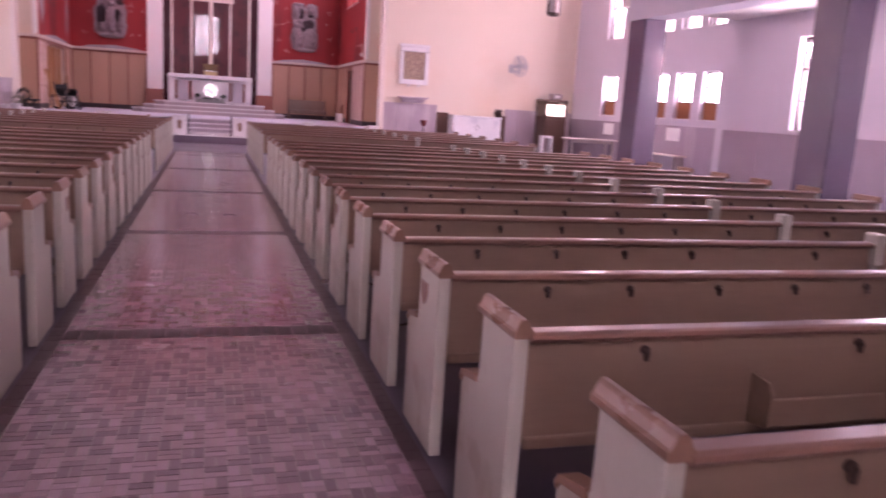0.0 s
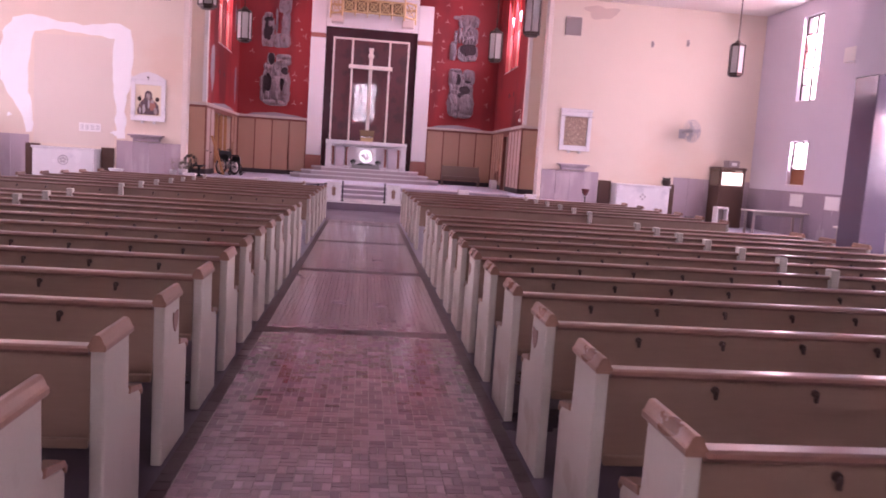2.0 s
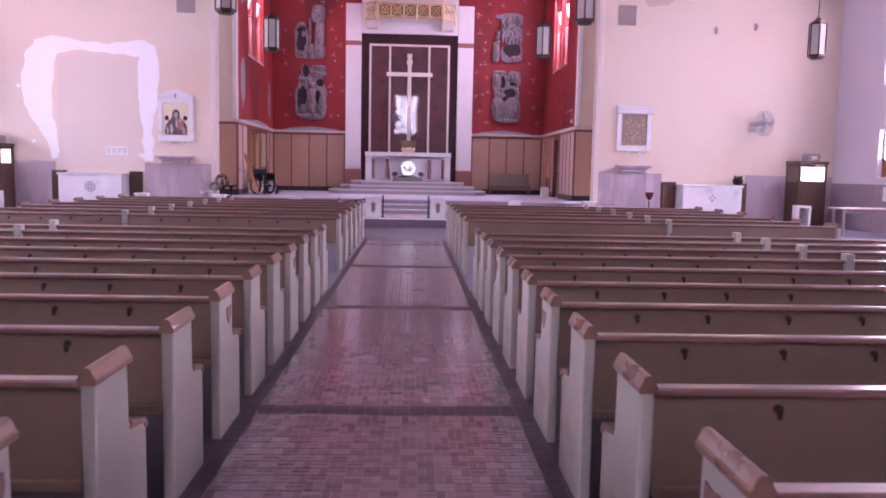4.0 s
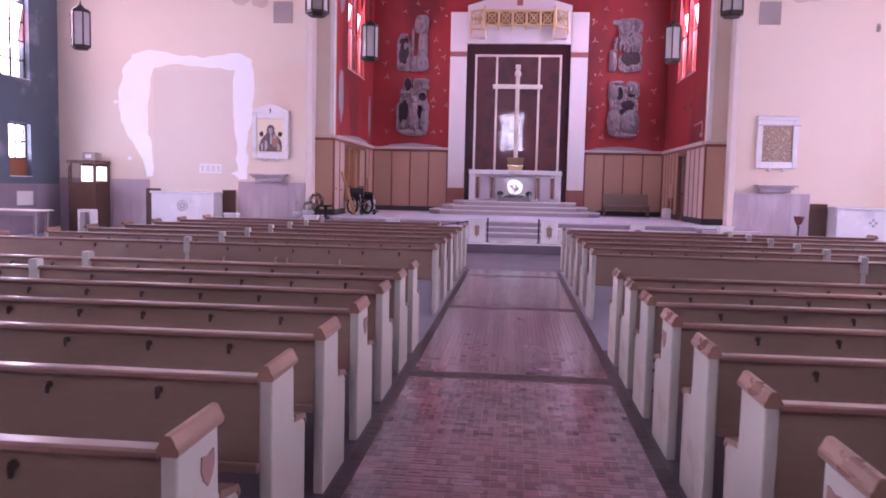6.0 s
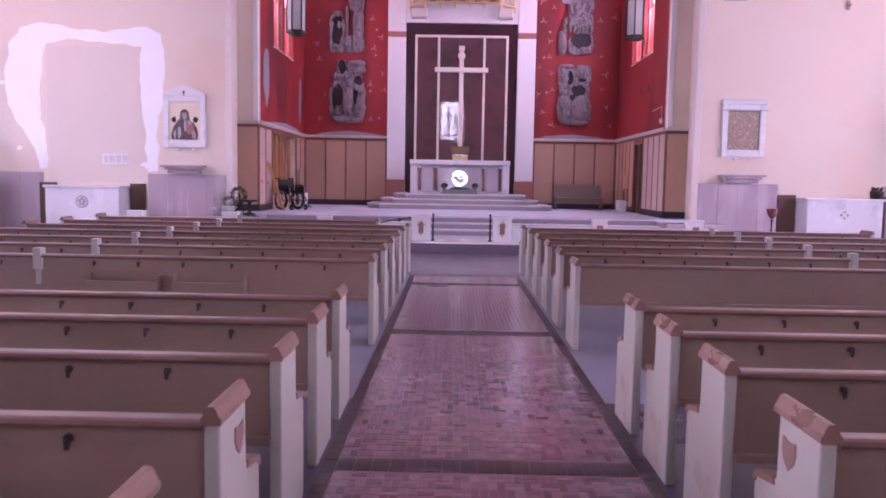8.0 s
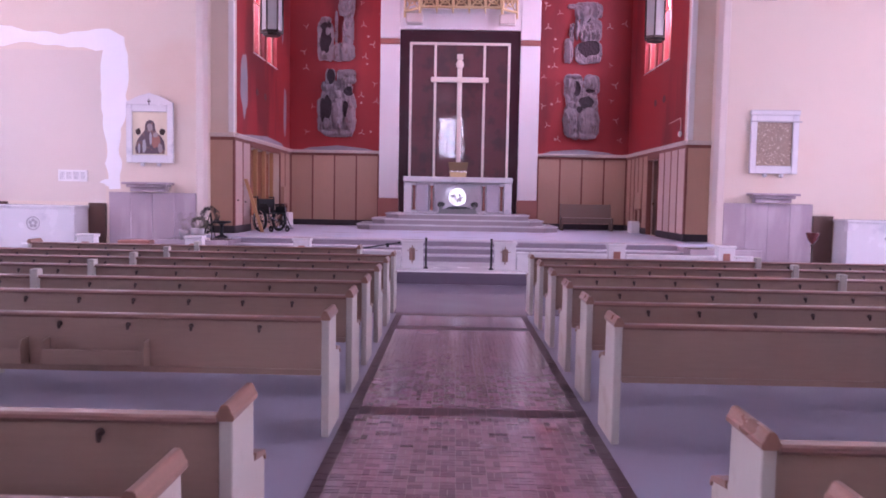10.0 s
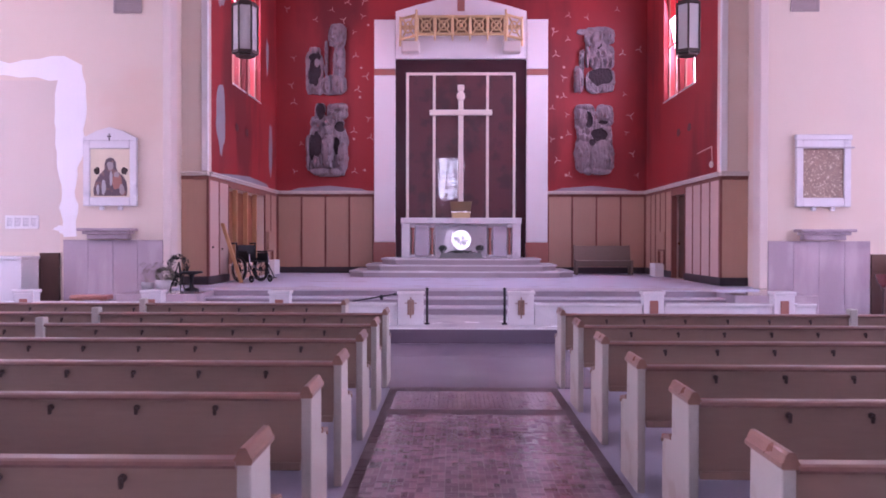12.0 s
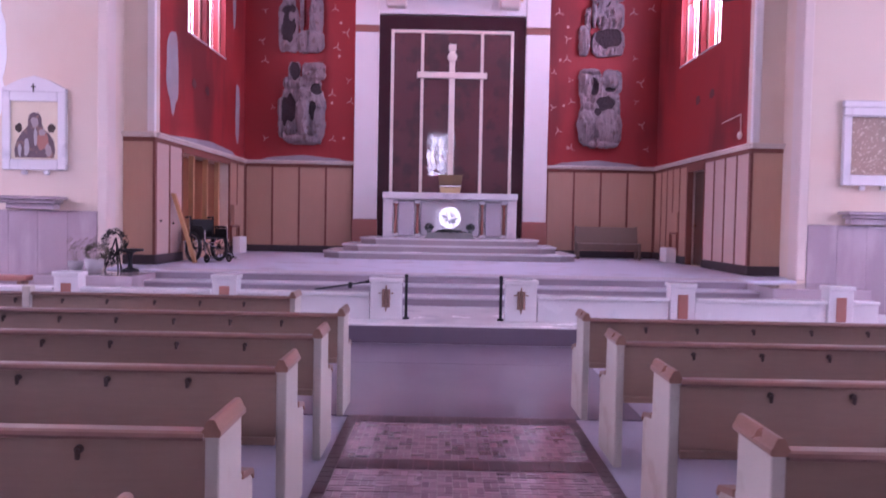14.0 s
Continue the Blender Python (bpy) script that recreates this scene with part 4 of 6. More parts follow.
for k in range(11):
    a = k * 2.4 + 0.4
    r0, r1, wd = 0.02, 0.17 + 0.12 * ((k * 3) % 4) / 3, 0.02 + 0.012 * ((k * 5) % 3)
    c_, s_ = math.cos(a), math.sin(a)
    pts = [(r0, 0), ((r0 + r1) / 2, wd), (r1, 0.015), ((r0 + r1) / 2, -wd * 0.7)]
    part("leaf", prism(B(), [(c_ * u - s_ * v, 1.70 + s_ * u + c_ * v) for u, v in pts], "y", ay + 0.02, ay + 0.034, 0.003), GREYMETAL, med, "dull carved leaf")
plt = thing("planter", "low grey-green stone planter with clipped bushes before the altar", "planter")
part("trough", prism(B(), [(-0.66, 1.133), (0.66, 1.133), (0.60, 1.30), (-0.60, 1.30)], "y", 36.44, 36.74, 0.015), MOSSY, plt)
part("plinth", box(B(), -0.70, 0.70, 36.41, 36.77, 1.133, 1.17, 0.01), MOSSY, plt)


def leafy(bm, c, rx, ry, rz, n, seed, size=0.03):
    """Small leaves over an ellipsoid, turned at random."""
    rg = random.Random(seed)
    for _ in range(n):
        d = Vector((rg.gauss(0, 1), rg.gauss(0, 1), rg.gauss(0, 1))).normalized()
        p = Vector(c) + Vector((d.x * rx, d.y * ry, d.z * rz)) * rg.uniform(0.7, 1.06)
        u = Vector((rg.uniform(-1, 1), rg.uniform(-1, 1), rg.uniform(-1, 1))).normalized()
        v = u.cross(d).normalized()
        k = size * rg.uniform(0.7, 1.3)
        bm.faces.new([bm.verts.new(q) for q in (p - v * k * 0.4, p + u * k, p + v * k * 0.4, p - u * k)])
    return bm


for s_ in (-1, 1):
    urn = B()
    lathe(urn, (s_ * 0.56, 36.59, 1.30), [(0.07, 0), (0.05, 0.04), (0.11, 0.09)], 12)
    part("urn", urn, MOSSY, plt, "grey-green little urn", True)
    part("bush", leafy(B(), (s_ * 0.56, 36.59, 1.44), 0.13, 0.12, 0.10, 220, 31 + s_), BUSH, plt, "round clipped dark bush")
part("greenery", leafy(B(), (0, 36.59, 1.31), 0.42, 0.11, 0.075, 420, 35), BUSH, plt, "low dark green mound")

# carved reliefs on the red wall: rough slabs with lumpy surfaces
def relief(x0, x1, z0, z1, seed, shape, lumps, darks):
    """Uneven carved slab: outline, raised lumps and sunken areas darkened as recess shade, in parts of its width and
    height.
    """
    bm = B()
    nx, nz = 72, 110
    w, h = x1 - x0, z1 - z0
    rg = random.Random(seed)
    folds = [(rg.uniform(0.1, 0.9), rg.uniform(0.08, 0.92), rg.uniform(0.018, 0.04), rg.uniform(0.025, 0.09), rg.uniform(0.06, 0.15)) for _ in range(80)]
    grid, sunk = {}, set()
    for i in range(nx + 1):
        for j in range(nz + 1):
            u, v = i / nx, j / nz
            wob = 0.2 * noise.noise((u * 5 + seed * 3, v * 5, 2.2)) + 0.12 * noise.noise((u * 13, v * 13 + seed, 4.4))
            if min(((u - cu) / ru) ** 4 + ((v - cv) / rv) ** 4 for cu, cv, ru, rv in shape) > 1 + wob * 2:
                continue
            d = 0.07 + 0.03 * noise.noise((u * 5 + seed, v * 7, 1.7)) + 0.03 * noise.noise((u * 15, v * 20 + seed, 0.4)) + 0.02 * noise.noise((u * 34, v * 40, seed))
            raised = False
            for cu, cv, ru, rv, hh in lumps:
                q = ((u - cu) / ru) ** 2 + ((v - cv) / rv) ** 2 + wob * 0.8
                if q < 1:
                    raised = True
                    d = max(d, 0.06 + 1.25 * hh * math.sqrt(1 - max(0, q)) + 0.045 * abs(noise.noise((u * 22 + 2 * v, v * 5, seed))) + 0.015 * noise.noise((u * 40, v * 46, seed)))
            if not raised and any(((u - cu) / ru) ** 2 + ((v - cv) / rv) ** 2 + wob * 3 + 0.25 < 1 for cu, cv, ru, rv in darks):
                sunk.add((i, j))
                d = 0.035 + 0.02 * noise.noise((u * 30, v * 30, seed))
            else:
                for cu, cv, ru, rv, hh in folds:
                    q = ((u - cu) / ru) ** 2 + ((v - cv) / rv) ** 2
                    if q < 1:
                        d += hh * 0.55 * (1 - q)
            grid[i, j] = (bm.verts.new((x0 + (0.04 + u * 0.92) * w, Y - 0.05 - max(0.02, d), z0 + v * h)), bm.verts.new((x0 + (0.04 + u * 0.92) * w, Y - 0.005, z0 + v * h)))
    for (i, j) in list(grid):
        q = [(i, j), (i + 1, j), (i + 1, j + 1), (i, j + 1)]
        if all(k in grid for k in q):
            f = bm.faces.new([grid[k][0] for k in q])
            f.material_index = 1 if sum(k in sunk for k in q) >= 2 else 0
    rim = [e for e in bm.edges if len(e.link_faces) == 1]
    back = {v[0]: v[1] for v in grid.values()}
    for e in rim:
        a, b = e.verts
        bm.faces.new((a, b, back[b], back[a]))
    for v in [v for v in bm.verts if not v.link_faces]:
        bm.verts.remove(v)
    bmesh.ops.recalc_face_normals(bm, faces=list(bm.faces))
    return bm


RELIEFS = (
    (-5.2, -3.7, 6.5, 8.9, 1, "grey carved relief with a dark seated mass and tall column",
     [(0.22, 0.30, 0.22, 0.30), (0.22, 0.58, 0.14, 0.08), (0.68, 0.14, 0.30, 0.14), (0.80, 0.45, 0.15, 0.24), (0.49, 0.48, 0.04, 0.26), (0.76, 0.82, 0.22, 0.17)],
     [(0.27, 0.44, 0.06, 0.06, 0.06), (0.22, 0.61, 0.07, 0.05, 0.12), (0.80, 0.45, 0.12, 0.2, 0.14), (0.78, 0.62, 0.06, 0.05, 0.16), (0.75, 0.85, 0.18, 0.13, 0.12), (0.52, 0.14, 0.1, 0.12, 0.1), (0.75, 0.14, 0.12, 0.13, 0.1), (0.03, 0.3, 0.05, 0.3, 0.08)],
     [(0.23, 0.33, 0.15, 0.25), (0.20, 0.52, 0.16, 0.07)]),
    (-5.2, -3.65, 3.8, 6.25, 2, "grey carved relief of a clustered group under an arch",
     [(0.5, 0.35, 0.49, 0.37), (0.74, 0.88, 0.24, 0.11), (0.33, 0.86, 0.13, 0.14), (0.5, 0.72, 0.4, 0.1)],
     [(0.52, 0.33, 0.15, 0.24, 0.2), (0.54, 0.62, 0.08, 0.06, 0.2), (0.86, 0.25, 0.12, 0.22, 0.14), (0.84, 0.47, 0.05, 0.04, 0.14), (0.24, 0.2, 0.09, 0.08, 0.1), (0.28, 0.72, 0.26, 0.05, 0.08), (0.78, 0.94, 0.2, 0.05, 0.12), (0.72, 0.82, 0.22, 0.05, 0.1), (0.5, 0.05, 0.48, 0.06, 0.1), (0.04, 0.35, 0.05, 0.28, 0.08)],
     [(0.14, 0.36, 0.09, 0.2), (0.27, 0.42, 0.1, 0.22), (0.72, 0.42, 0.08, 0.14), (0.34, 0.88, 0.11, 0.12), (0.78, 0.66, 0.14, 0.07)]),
    (3.65, 5.15, 6.5, 8.75, 3, "grey carved relief with a row of candle-like spikes",
     [(0.62, 0.85, 0.36, 0.14), (0.33, 0.63, 0.05, 0.26), (0.13, 0.22, 0.12, 0.2), (0.2, 0.5, 0.06, 0.16), (0.65, 0.2, 0.35, 0.18), (0.68, 0.55, 0.29, 0.2), (0.25, 0.92, 0.18, 0.04)],
     [(0.78, 0.09, 0.2, 0.07, 0.05), (0.13, 0.2, 0.1, 0.18, 0.12), (0.55, 0.8, 0.12, 0.12, 0.1), (0.82, 0.85, 0.13, 0.1, 0.1), (0.33, 0.63, 0.04, 0.24, 0.08)] + [(0.43 + 0.115 * i, 0.46 + 0.02 * (i % 2), 0.035, 0.08, 0.1) for i in range(5)],
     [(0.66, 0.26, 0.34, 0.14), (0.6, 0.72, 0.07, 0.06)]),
    (3.65, 5.15, 3.85, 6.2, 4, "grey carved relief with two rounded heads of form",
     [(0.28, 0.80, 0.25, 0.19), (0.75, 0.83, 0.21, 0.16), (0.5, 0.28, 0.47, 0.28), (0.5, 0.6, 0.42, 0.16)],
     [(0.22, 0.8, 0.11, 0.14, 0.1), (0.75, 0.86, 0.14, 0.11, 0.12), (0.2, 0.26, 0.18, 0.24, 0.15), (0.7, 0.27, 0.27, 0.22, 0.13), (0.25, 0.52, 0.09, 0.06, 0.1), (0.88, 0.52, 0.08, 0.08, 0.1), (0.5, 0.04, 0.45, 0.05, 0.1), (0.28, 0.96, 0.2, 0.04, 0.1)],
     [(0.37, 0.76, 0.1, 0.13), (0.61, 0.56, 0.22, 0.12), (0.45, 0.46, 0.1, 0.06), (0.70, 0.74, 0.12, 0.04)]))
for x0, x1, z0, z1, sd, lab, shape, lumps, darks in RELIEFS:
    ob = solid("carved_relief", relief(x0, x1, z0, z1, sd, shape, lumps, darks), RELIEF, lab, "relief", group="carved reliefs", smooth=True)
    # second slot: painted shade on the sunken faces
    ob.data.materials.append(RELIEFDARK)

# little pale sprigs painted on the red wall
rng = random.Random(11)
spr = thing("wall_sprigs", "small pale three-armed sprigs painted on red plaster", "wall decoration", kind="structure")
me = B()
for k in range(3):
    a = k * 2.09 + 0.5
    c, s_ = math.cos(a), math.sin(a)
    vs = [me.verts.new((c * r - s_ * q, 0, s_ * r + c * q)) for r, q in ((0.0, -0.012), (0.09, -0.017), (0.155, 0.012), (0.15, 0.03), (0.08, 0.012), (0.0, 0.012))]
    me.faces.new(vs)
SPRIG = mesh_of("sprig", me, SPRIGPAINT)
pts = []
for s in (-1, 1):
    for i in range(170):
        x, z = s * (rng.uniform(3.0, 3.75) if i % 2 else rng.uniform(3.0, 5.9)), rng.uniform(3.7, 10.4)
        if 3.6 < abs(x) < 5.25 and 3.7 < z < 9.0:
            continue
        if all((x - p) ** 2 + (z - q) ** 2 > 0.25 for p, q in pts):
            pts.append((x, z))
for x, z in pts:
    ob = shared("sprig", SPRIG, spr, (x, Y - 0.006, z))
    ob.rotation_euler = (0, rng.uniform(0, 6.28), 0)
    sc = rng.uniform(0.55, 1.0)
    ob.scale = (sc, 1, sc)
dot = B()
rod(dot, (0, 0, 0), (0, -0.002, 0), 0.042, 0.038, 10)
DOT = mesh_of("dot", dot, SPRIGPAINT)
for s in (-1, 1):
    for i in range(0, 9, 2):
        shared("dot", DOT, spr, (s * rng.uniform(3.05, 3.6), Y - 0.006, 3.9 + i * 0.6 + rng.uniform(-0.15, 0.15)))

# scraped patches where paint is gone
def blot(cx, cz, rx, rz, seed, n=26, rough_=0.3):
    out = []
    for i in range(n):
        a = 2 * math.pi * i / n
        r = 1 + rough_ * noise.noise((math.cos(a) * 1.7 + seed, math.sin(a) * 1.7, seed * 0.7))
        out.append((cx + rx * r * math.cos(a), cz + rz * r * math.sin(a)))
    return out


def blotted(name, label, axis, t, out, blots, mat, category="wall patch"):
    for b in blots:
        lo, hi = sorted((t, t + out * 0.004))
        solid(name, prism(B(), blot(*b), axis, lo, hi), mat, label, category, "structure")


blotted("scraped_patch", "grey scraped patch in the red wall paint", "x", -CH_X, 1, [(32.75, 4.75, 0.38, 0.85, 1), (38.0, 4.6, 0.22, 0.8, 2), (37.6, 7.5, 0.15, 0.6, 3), (32.8, 8.2, 0.34, 0.6, 4)], SCRAPED)
for s in (-1, 1):
    lo, hi = sorted((s * 3.05, s * 5.7))
    solid("scraped_patch", prism(B(), [(lo, 3.325), (hi, 3.325), (hi - 0.3, 3.40), ((lo + hi) / 2, 3.50), (lo + 0.3, 3.42)], "y", Y - 0.004, Y), SCRAPED, "grey bare plaster strip above the panelling", "wall patch", "structure")
lo = prism(B(), [(32.2, 3.33), (37.9, 3.33), (37.5, 3.45), (35.5, 3.52), (33.5, 3.42)], "x", -CH_X, -CH_X + 0.004)
solid("scraped_patch", lo, SCRAPED, "grey bare plaster strip above the panelling", "wall patch", "structure")
for s in (-1, 1):
    for y in (34.2, 35.2):
        solid("bolt_mark", prism(B(), blot(y, 4.75, 0.16, 0.11, y), "x", *sorted((s * CH_X, s * (CH_X - 0.004)))), DARKRED, "dark mark left on the red wall", "wall patch", "structure")
sconce = thing("wall_bracket_lamp", "thin white bracket with a small bulb on the red wall", "lamp")
part("arm", rod(B(), (CH_X - 0.03, 33.4, 3.95), (CH_X - 0.03, 32.3, 4.0), 0.012, seg=6), IVORY, sconce)
part("drop", rod(B(), (CH_X - 0.03, 32.3, 4.0), (CH_X - 0.03, 32.27, 3.62), 0.010, seg=6), IVORY, sconce)
part("bulb", ball(B(), (CH_X - 0.05, 32.27, 3.55), 0.055, 0.055, 0.085), PETAL, sconce)

# ---------------------------------------------------------------- transept walls and their fittings
def marble_dado(name, label, axis, t, out, edges, z0, z1, mat=None, proud=0.03):
    d = thing(name, label, "wainscot", kind="structure")
    lo, hi = sorted((t, t + out * proud))
    for i in range(len(edges) - 1):
        a, b = edges[i] + 0.003, edges[i + 1] - 0.003
        bm = B()
        box(bm, *((lo, hi, a, b) if axis == "x" else (a, b, lo, hi)), z0, z1, 0.003)
        part("slab", bm, mat or MARBLE, d)
    return d


def spread(a, b, w):
    n = max(1, round(abs(b - a) / w))
    return [a + (b - a) * i / n for i in range(n + 1)]


for s in (-1, 1):
    marble_dado("wainscot", "polished lilac marble slabs on the wall beside the chancel", "y", WALL_Y, -1, sorted(s * u for u in spread(JAMB + 0.165, 9.02, 0.6)), FLOOR, 1.67)
    marble_dado("wainscot", "polished lilac marble slabs on the transept wall", "y", WALL_Y, -1, sorted(s * u for u in spread(12.05, TRANS, 0.63)), FLOOR, 1.67)
    marble_dado("wainscot", "lilac-grey marble dado along the transept", "x", s * TRANS, -s, spread(15.0, WALL_Y - 0.03, 1.3), FLOOR, 1.45, AISLEMARBLE)
    marble_dado("wainscot", "lilac-grey marble dado along the side aisle", "x", s * AISLE, -s, spread(REAR, 14.7, 1.3), FLOOR, 1.45, AISLEMARBLE)
    # jamb edge strip between wall and chancel recess
    solid("trim", box(B(), *sorted((s * (JAMB - 0.03), s * (JAMB + 0.16))), WALL_Y - 0.03, WALL_Y + 0.36, SANCT, NAVETOP - 0.3, 0.02), EDGE, "pale lilac edge strip of the chancel arch", "trim", "structure")

    # side altar: white block with a round emblem, dark gaps beside it
    c = s * 10.6
    sa = thing("side_altar", "plain white side altar block with a round emblem", "altar", "side altars")
    part("block", box(B(), c - 1.04, c + 1.04, WALL_Y - 0.75, WALL_Y - 0.05, FLOOR, 1.24, 0.012), WHITEMARBLE, sa)
    part("table_slab", box(B(), c - 1.08, c + 1.08, WALL_Y - 0.8, WALL_Y - 0.03, 1.24, 1.31, 0.012), WHITEMARBLE, sa)
    if s < 0:
        part("emblem_ring", ring(B(), Matrix.Translation((c, WALL_Y - 0.755, 0.86)) @ Matrix.Rotation(radians(90), 4, "X"), 0.16, 0.018, 24, 6), GREYMETAL, sa, "thin round grey emblem", True)
    n_pet, far_ = (5, 0.075) if s < 0 else (4, 0.085)
    for i in range(n_pet):
        a = i * 2 * math.pi / n_pet + math.pi / 2
        part("emblem_petal", ball(B(), (c + far_ * math.cos(a), WALL_Y - 0.755, 0.86 + far_ * math.sin(a)), 0.045, 0.012, 0.045, 8), GREYMETAL, sa)
    # added dark slabs that paint the darkness of the gaps
    for a, b in ((1.06, 1.50), (-1.56, -1.06)):
        nb = B()
        box(nb, c + a * 1.0, c + b, WALL_Y - 0.06, WALL_Y - 0.002, FLOOR, 1.38)
        solid("dark_niche", nb, DARKWOOD, "dark brown slab standing for the unlit gap beside the side altar", "niche", "structure")

    # shelf on corbel under the picture
    sh = thing("wall_shelf", "grey marble bracket shelf under the framed picture", "shelf", "bracket shelves")
    cx = s * 7.93
    part("shelf_board", box(B(), cx - 0.60, cx + 0.60, WALL_Y - 0.42, WALL_Y - 0.001, 1.87, 1.93, 0.012), MARBLE, sh)
    part("moulding", box(B(), cx - 0.52, cx + 0.52, WALL_Y - 0.34, WALL_Y - 0.001, 1.80, 1.869, 0.02, 2), MARBLE, sh)
    part("corbel", box(B(), cx - 0.46, cx + 0.46, WALL_Y - 0.24, WALL_Y - 0.001, 1.69, 1.799, 0.02, 2), MARBLE, sh)

    # louvred vents high on the wall
    v = thing("wall_vent", "brown-grey louvred vent high on the plaster", "vent", "wall vents")
    cx = s * 7.55
    part("backing", box(B(), cx - 0.29, cx + 0.29, WALL_Y - 0.015, WALL_Y, 6.78, 7.42), VENTMETAL, v)
    part("frame", window_bars(B(), "y", WALL_Y - 0.025, cx - 0.31, cx + 0.31, 6.76, 7.44, 1, 1, 0.04, 0.03), VENTMETAL, v)
    for i in range(11):
        part("slat", box(B(), cx - 0.27, cx + 0.27, WALL_Y - 0.034, WALL_Y - 0.016, 6.82 + i * 0.052, 6.85 + i * 0.052), VENTMETAL, v)

# framed pictures
def framed(cx, gable, label, gold):
    fr = thing("framed_picture", label, "picture", "framed wall pictures")
    y = WALL_Y
    w, z0, z1 = 0.60, 2.43, 3.90
    f = B()
    for a, b, c, d in ((cx - w, cx - w + 0.15, z0, z1), (cx + w - 0.15, cx + w, z0, z1), (cx - w + 0.15, cx + w - 0.15, z0, z0 + 0.20), (cx - w + 0.15, cx + w - 0.15, z1 - 0.18, z1)):
        box(f, a, b, y - 0.11, y - 0.001, c, d, 0.012)
    part("frame", f, WHITEMARBLE, fr, "white marble frame")
    if gable:
        part("gable", prism(B(), [(cx - w, z1 + 0.001), (cx + w, z1 + 0.001), (cx + w, z1 + 0.06), (cx + 0.28, z1 + 0.22), (cx, z1 + 0.30), (cx - 0.28, z1 + 0.22), (cx - w, z1 + 0.06)], "y", y - 0.11, y - 0.001, 0.008), WHITEMARBLE, fr, "low white gable")
        m = B()
        box(m, cx - 0.012, cx + 0.012, y - 0.118, y - 0.111, z1 - 0.01, z1 + 0.15)
        box(m, cx - 0.045, cx + 0.045, y - 0.118, y - 0.111, z1 + 0.075, z1 + 0.10)
        part("cross_mark", m, IRON, fr, "small dark cross")
    else:
        part("head", box(B(), cx - w - 0.02, cx + w + 0.03, y - 0.12, y - 0.001, z1 + 0.002, z1 + 0.13, 0.03, 2), WHITEMARBLE, fr)
        part("bar", box(B(), cx - w - 0.03, cx + w + 0.05, y - 0.15, y - 0.111, z1 - 0.18, z1 - 0.15), GREYMETAL, fr)
    part("picture_panel", box(B(), cx - w + 0.15, cx + w - 0.15, y - 0.06, y - 0.03, z0 + 0.20, z1 - 0.18), gold, fr, "gilded picture ground")
    for sx in (-0.25, 0.17):
        part("bracket", box(B(), cx + sx, cx + sx + 0.10, y - 0.10, y - 0.001, z0 - 0.09, z0 - 0.002, 0.02), WHITEMARBLE, fr)
    return fr


ICONGOLD = material("gilded_picture_ground", (0.74, 0.64, 0.47), 0.45, metal=0.0, vary=0.15, scale=8, bump=0.1)
MOSAIC = material("gold_brown_mosaic", (0.31, 0.21, 0.15), 0.4, metal=0.0, vary=0.35, scale=26, bump=0.5, grain=34, second=(0.60, 0.48, 0.35), amount=0.2, spot=22)
ROBE = material("muted_brown_blue_paint", (0.12, 0.075, 0.085), 0.6, vary=0.4, scale=12, bump=0.05, second=(0.30, 0.16, 0.12), amount=0.32, spot=5)
icon = framed(-7.93, True, "gabled white marble frame with a gilded panel picture", ICONGOLD)
cx, y = -7.93, WALL_Y
outline_f = [(-0.37, 2.66), (0.36, 2.66), (0.385, 2.80), (0.36, 2.98), (0.27, 3.12), (0.17, 3.20), (0.13, 3.30), (0.125, 3.42), (0.07, 3.50), (-0.02, 3.52), (-0.10, 3.47), (-0.13, 3.36), (-0.13, 3.26), (-0.24, 3.14), (-0.34, 2.98), (-0.385, 2.80)]
part("painted_shape", prism(B(), [(cx + a, b) for a, b in outline_f], "y", y - 0.066, y - 0.0605), ROBE, icon, "dark muted painted shape")
for k, (a, b, ra, rb, mt) in enumerate(((0.0, 3.33, 0.065, 0.10, VENTMETAL), (0.15, 2.98, 0.11, 0.17, REDSTONE), (-0.15, 2.85, 0.05, 0.16, GREYMETAL), (0.02, 3.05, 0.03, 0.15, GREYMETAL), (0.26, 2.80, 0.06, 0.12, VENTMETAL), (-0.28, 2.80, 0.03, 0.12, GREYMETAL), (0.14, 3.14, 0.06, 0.07, VENTMETAL))):
    part("painted_shape", prism(B(), blot(cx + a, b, ra, rb, k + 3.3), "y", y - 0.070 - k * 0.0006, y - 0.0665), mt, icon)
for sx in (-0.30, 0.32):
    part("painted_mark", prism(B(), blot(cx + sx, 3.22, 0.07, 0.08, sx), "y", y - 0.064, y - 0.0605), IRON, icon)
framed(7.95, False, "white marble frame with a gold and brown mosaic", MOSAIC)

# new plaster round the blocked arch on the west side
def ragged(pts, seed, amp=0.10, step=0.16):
    out = []
    for i in range(len(pts)):
        (x0, z0), (x1, z1) = pts[i], pts[(i + 1) % len(pts)]
        n = max(1, int(math.hypot(x1 - x0, z1 - z0) / step))
        for k in range(n):
            u = k / n
            x, z = x0 + (x1 - x0) * u, z0 + (z1 - z0) * u
            out.append((x + amp * noise.noise((x * 2.3, z * 2.3, seed)) + amp * 0.4 * noise.noise((x * 9, z * 9, seed)), z + amp * noise.noise((x * 2.3, z * 2.3, seed + 9))))
    return out


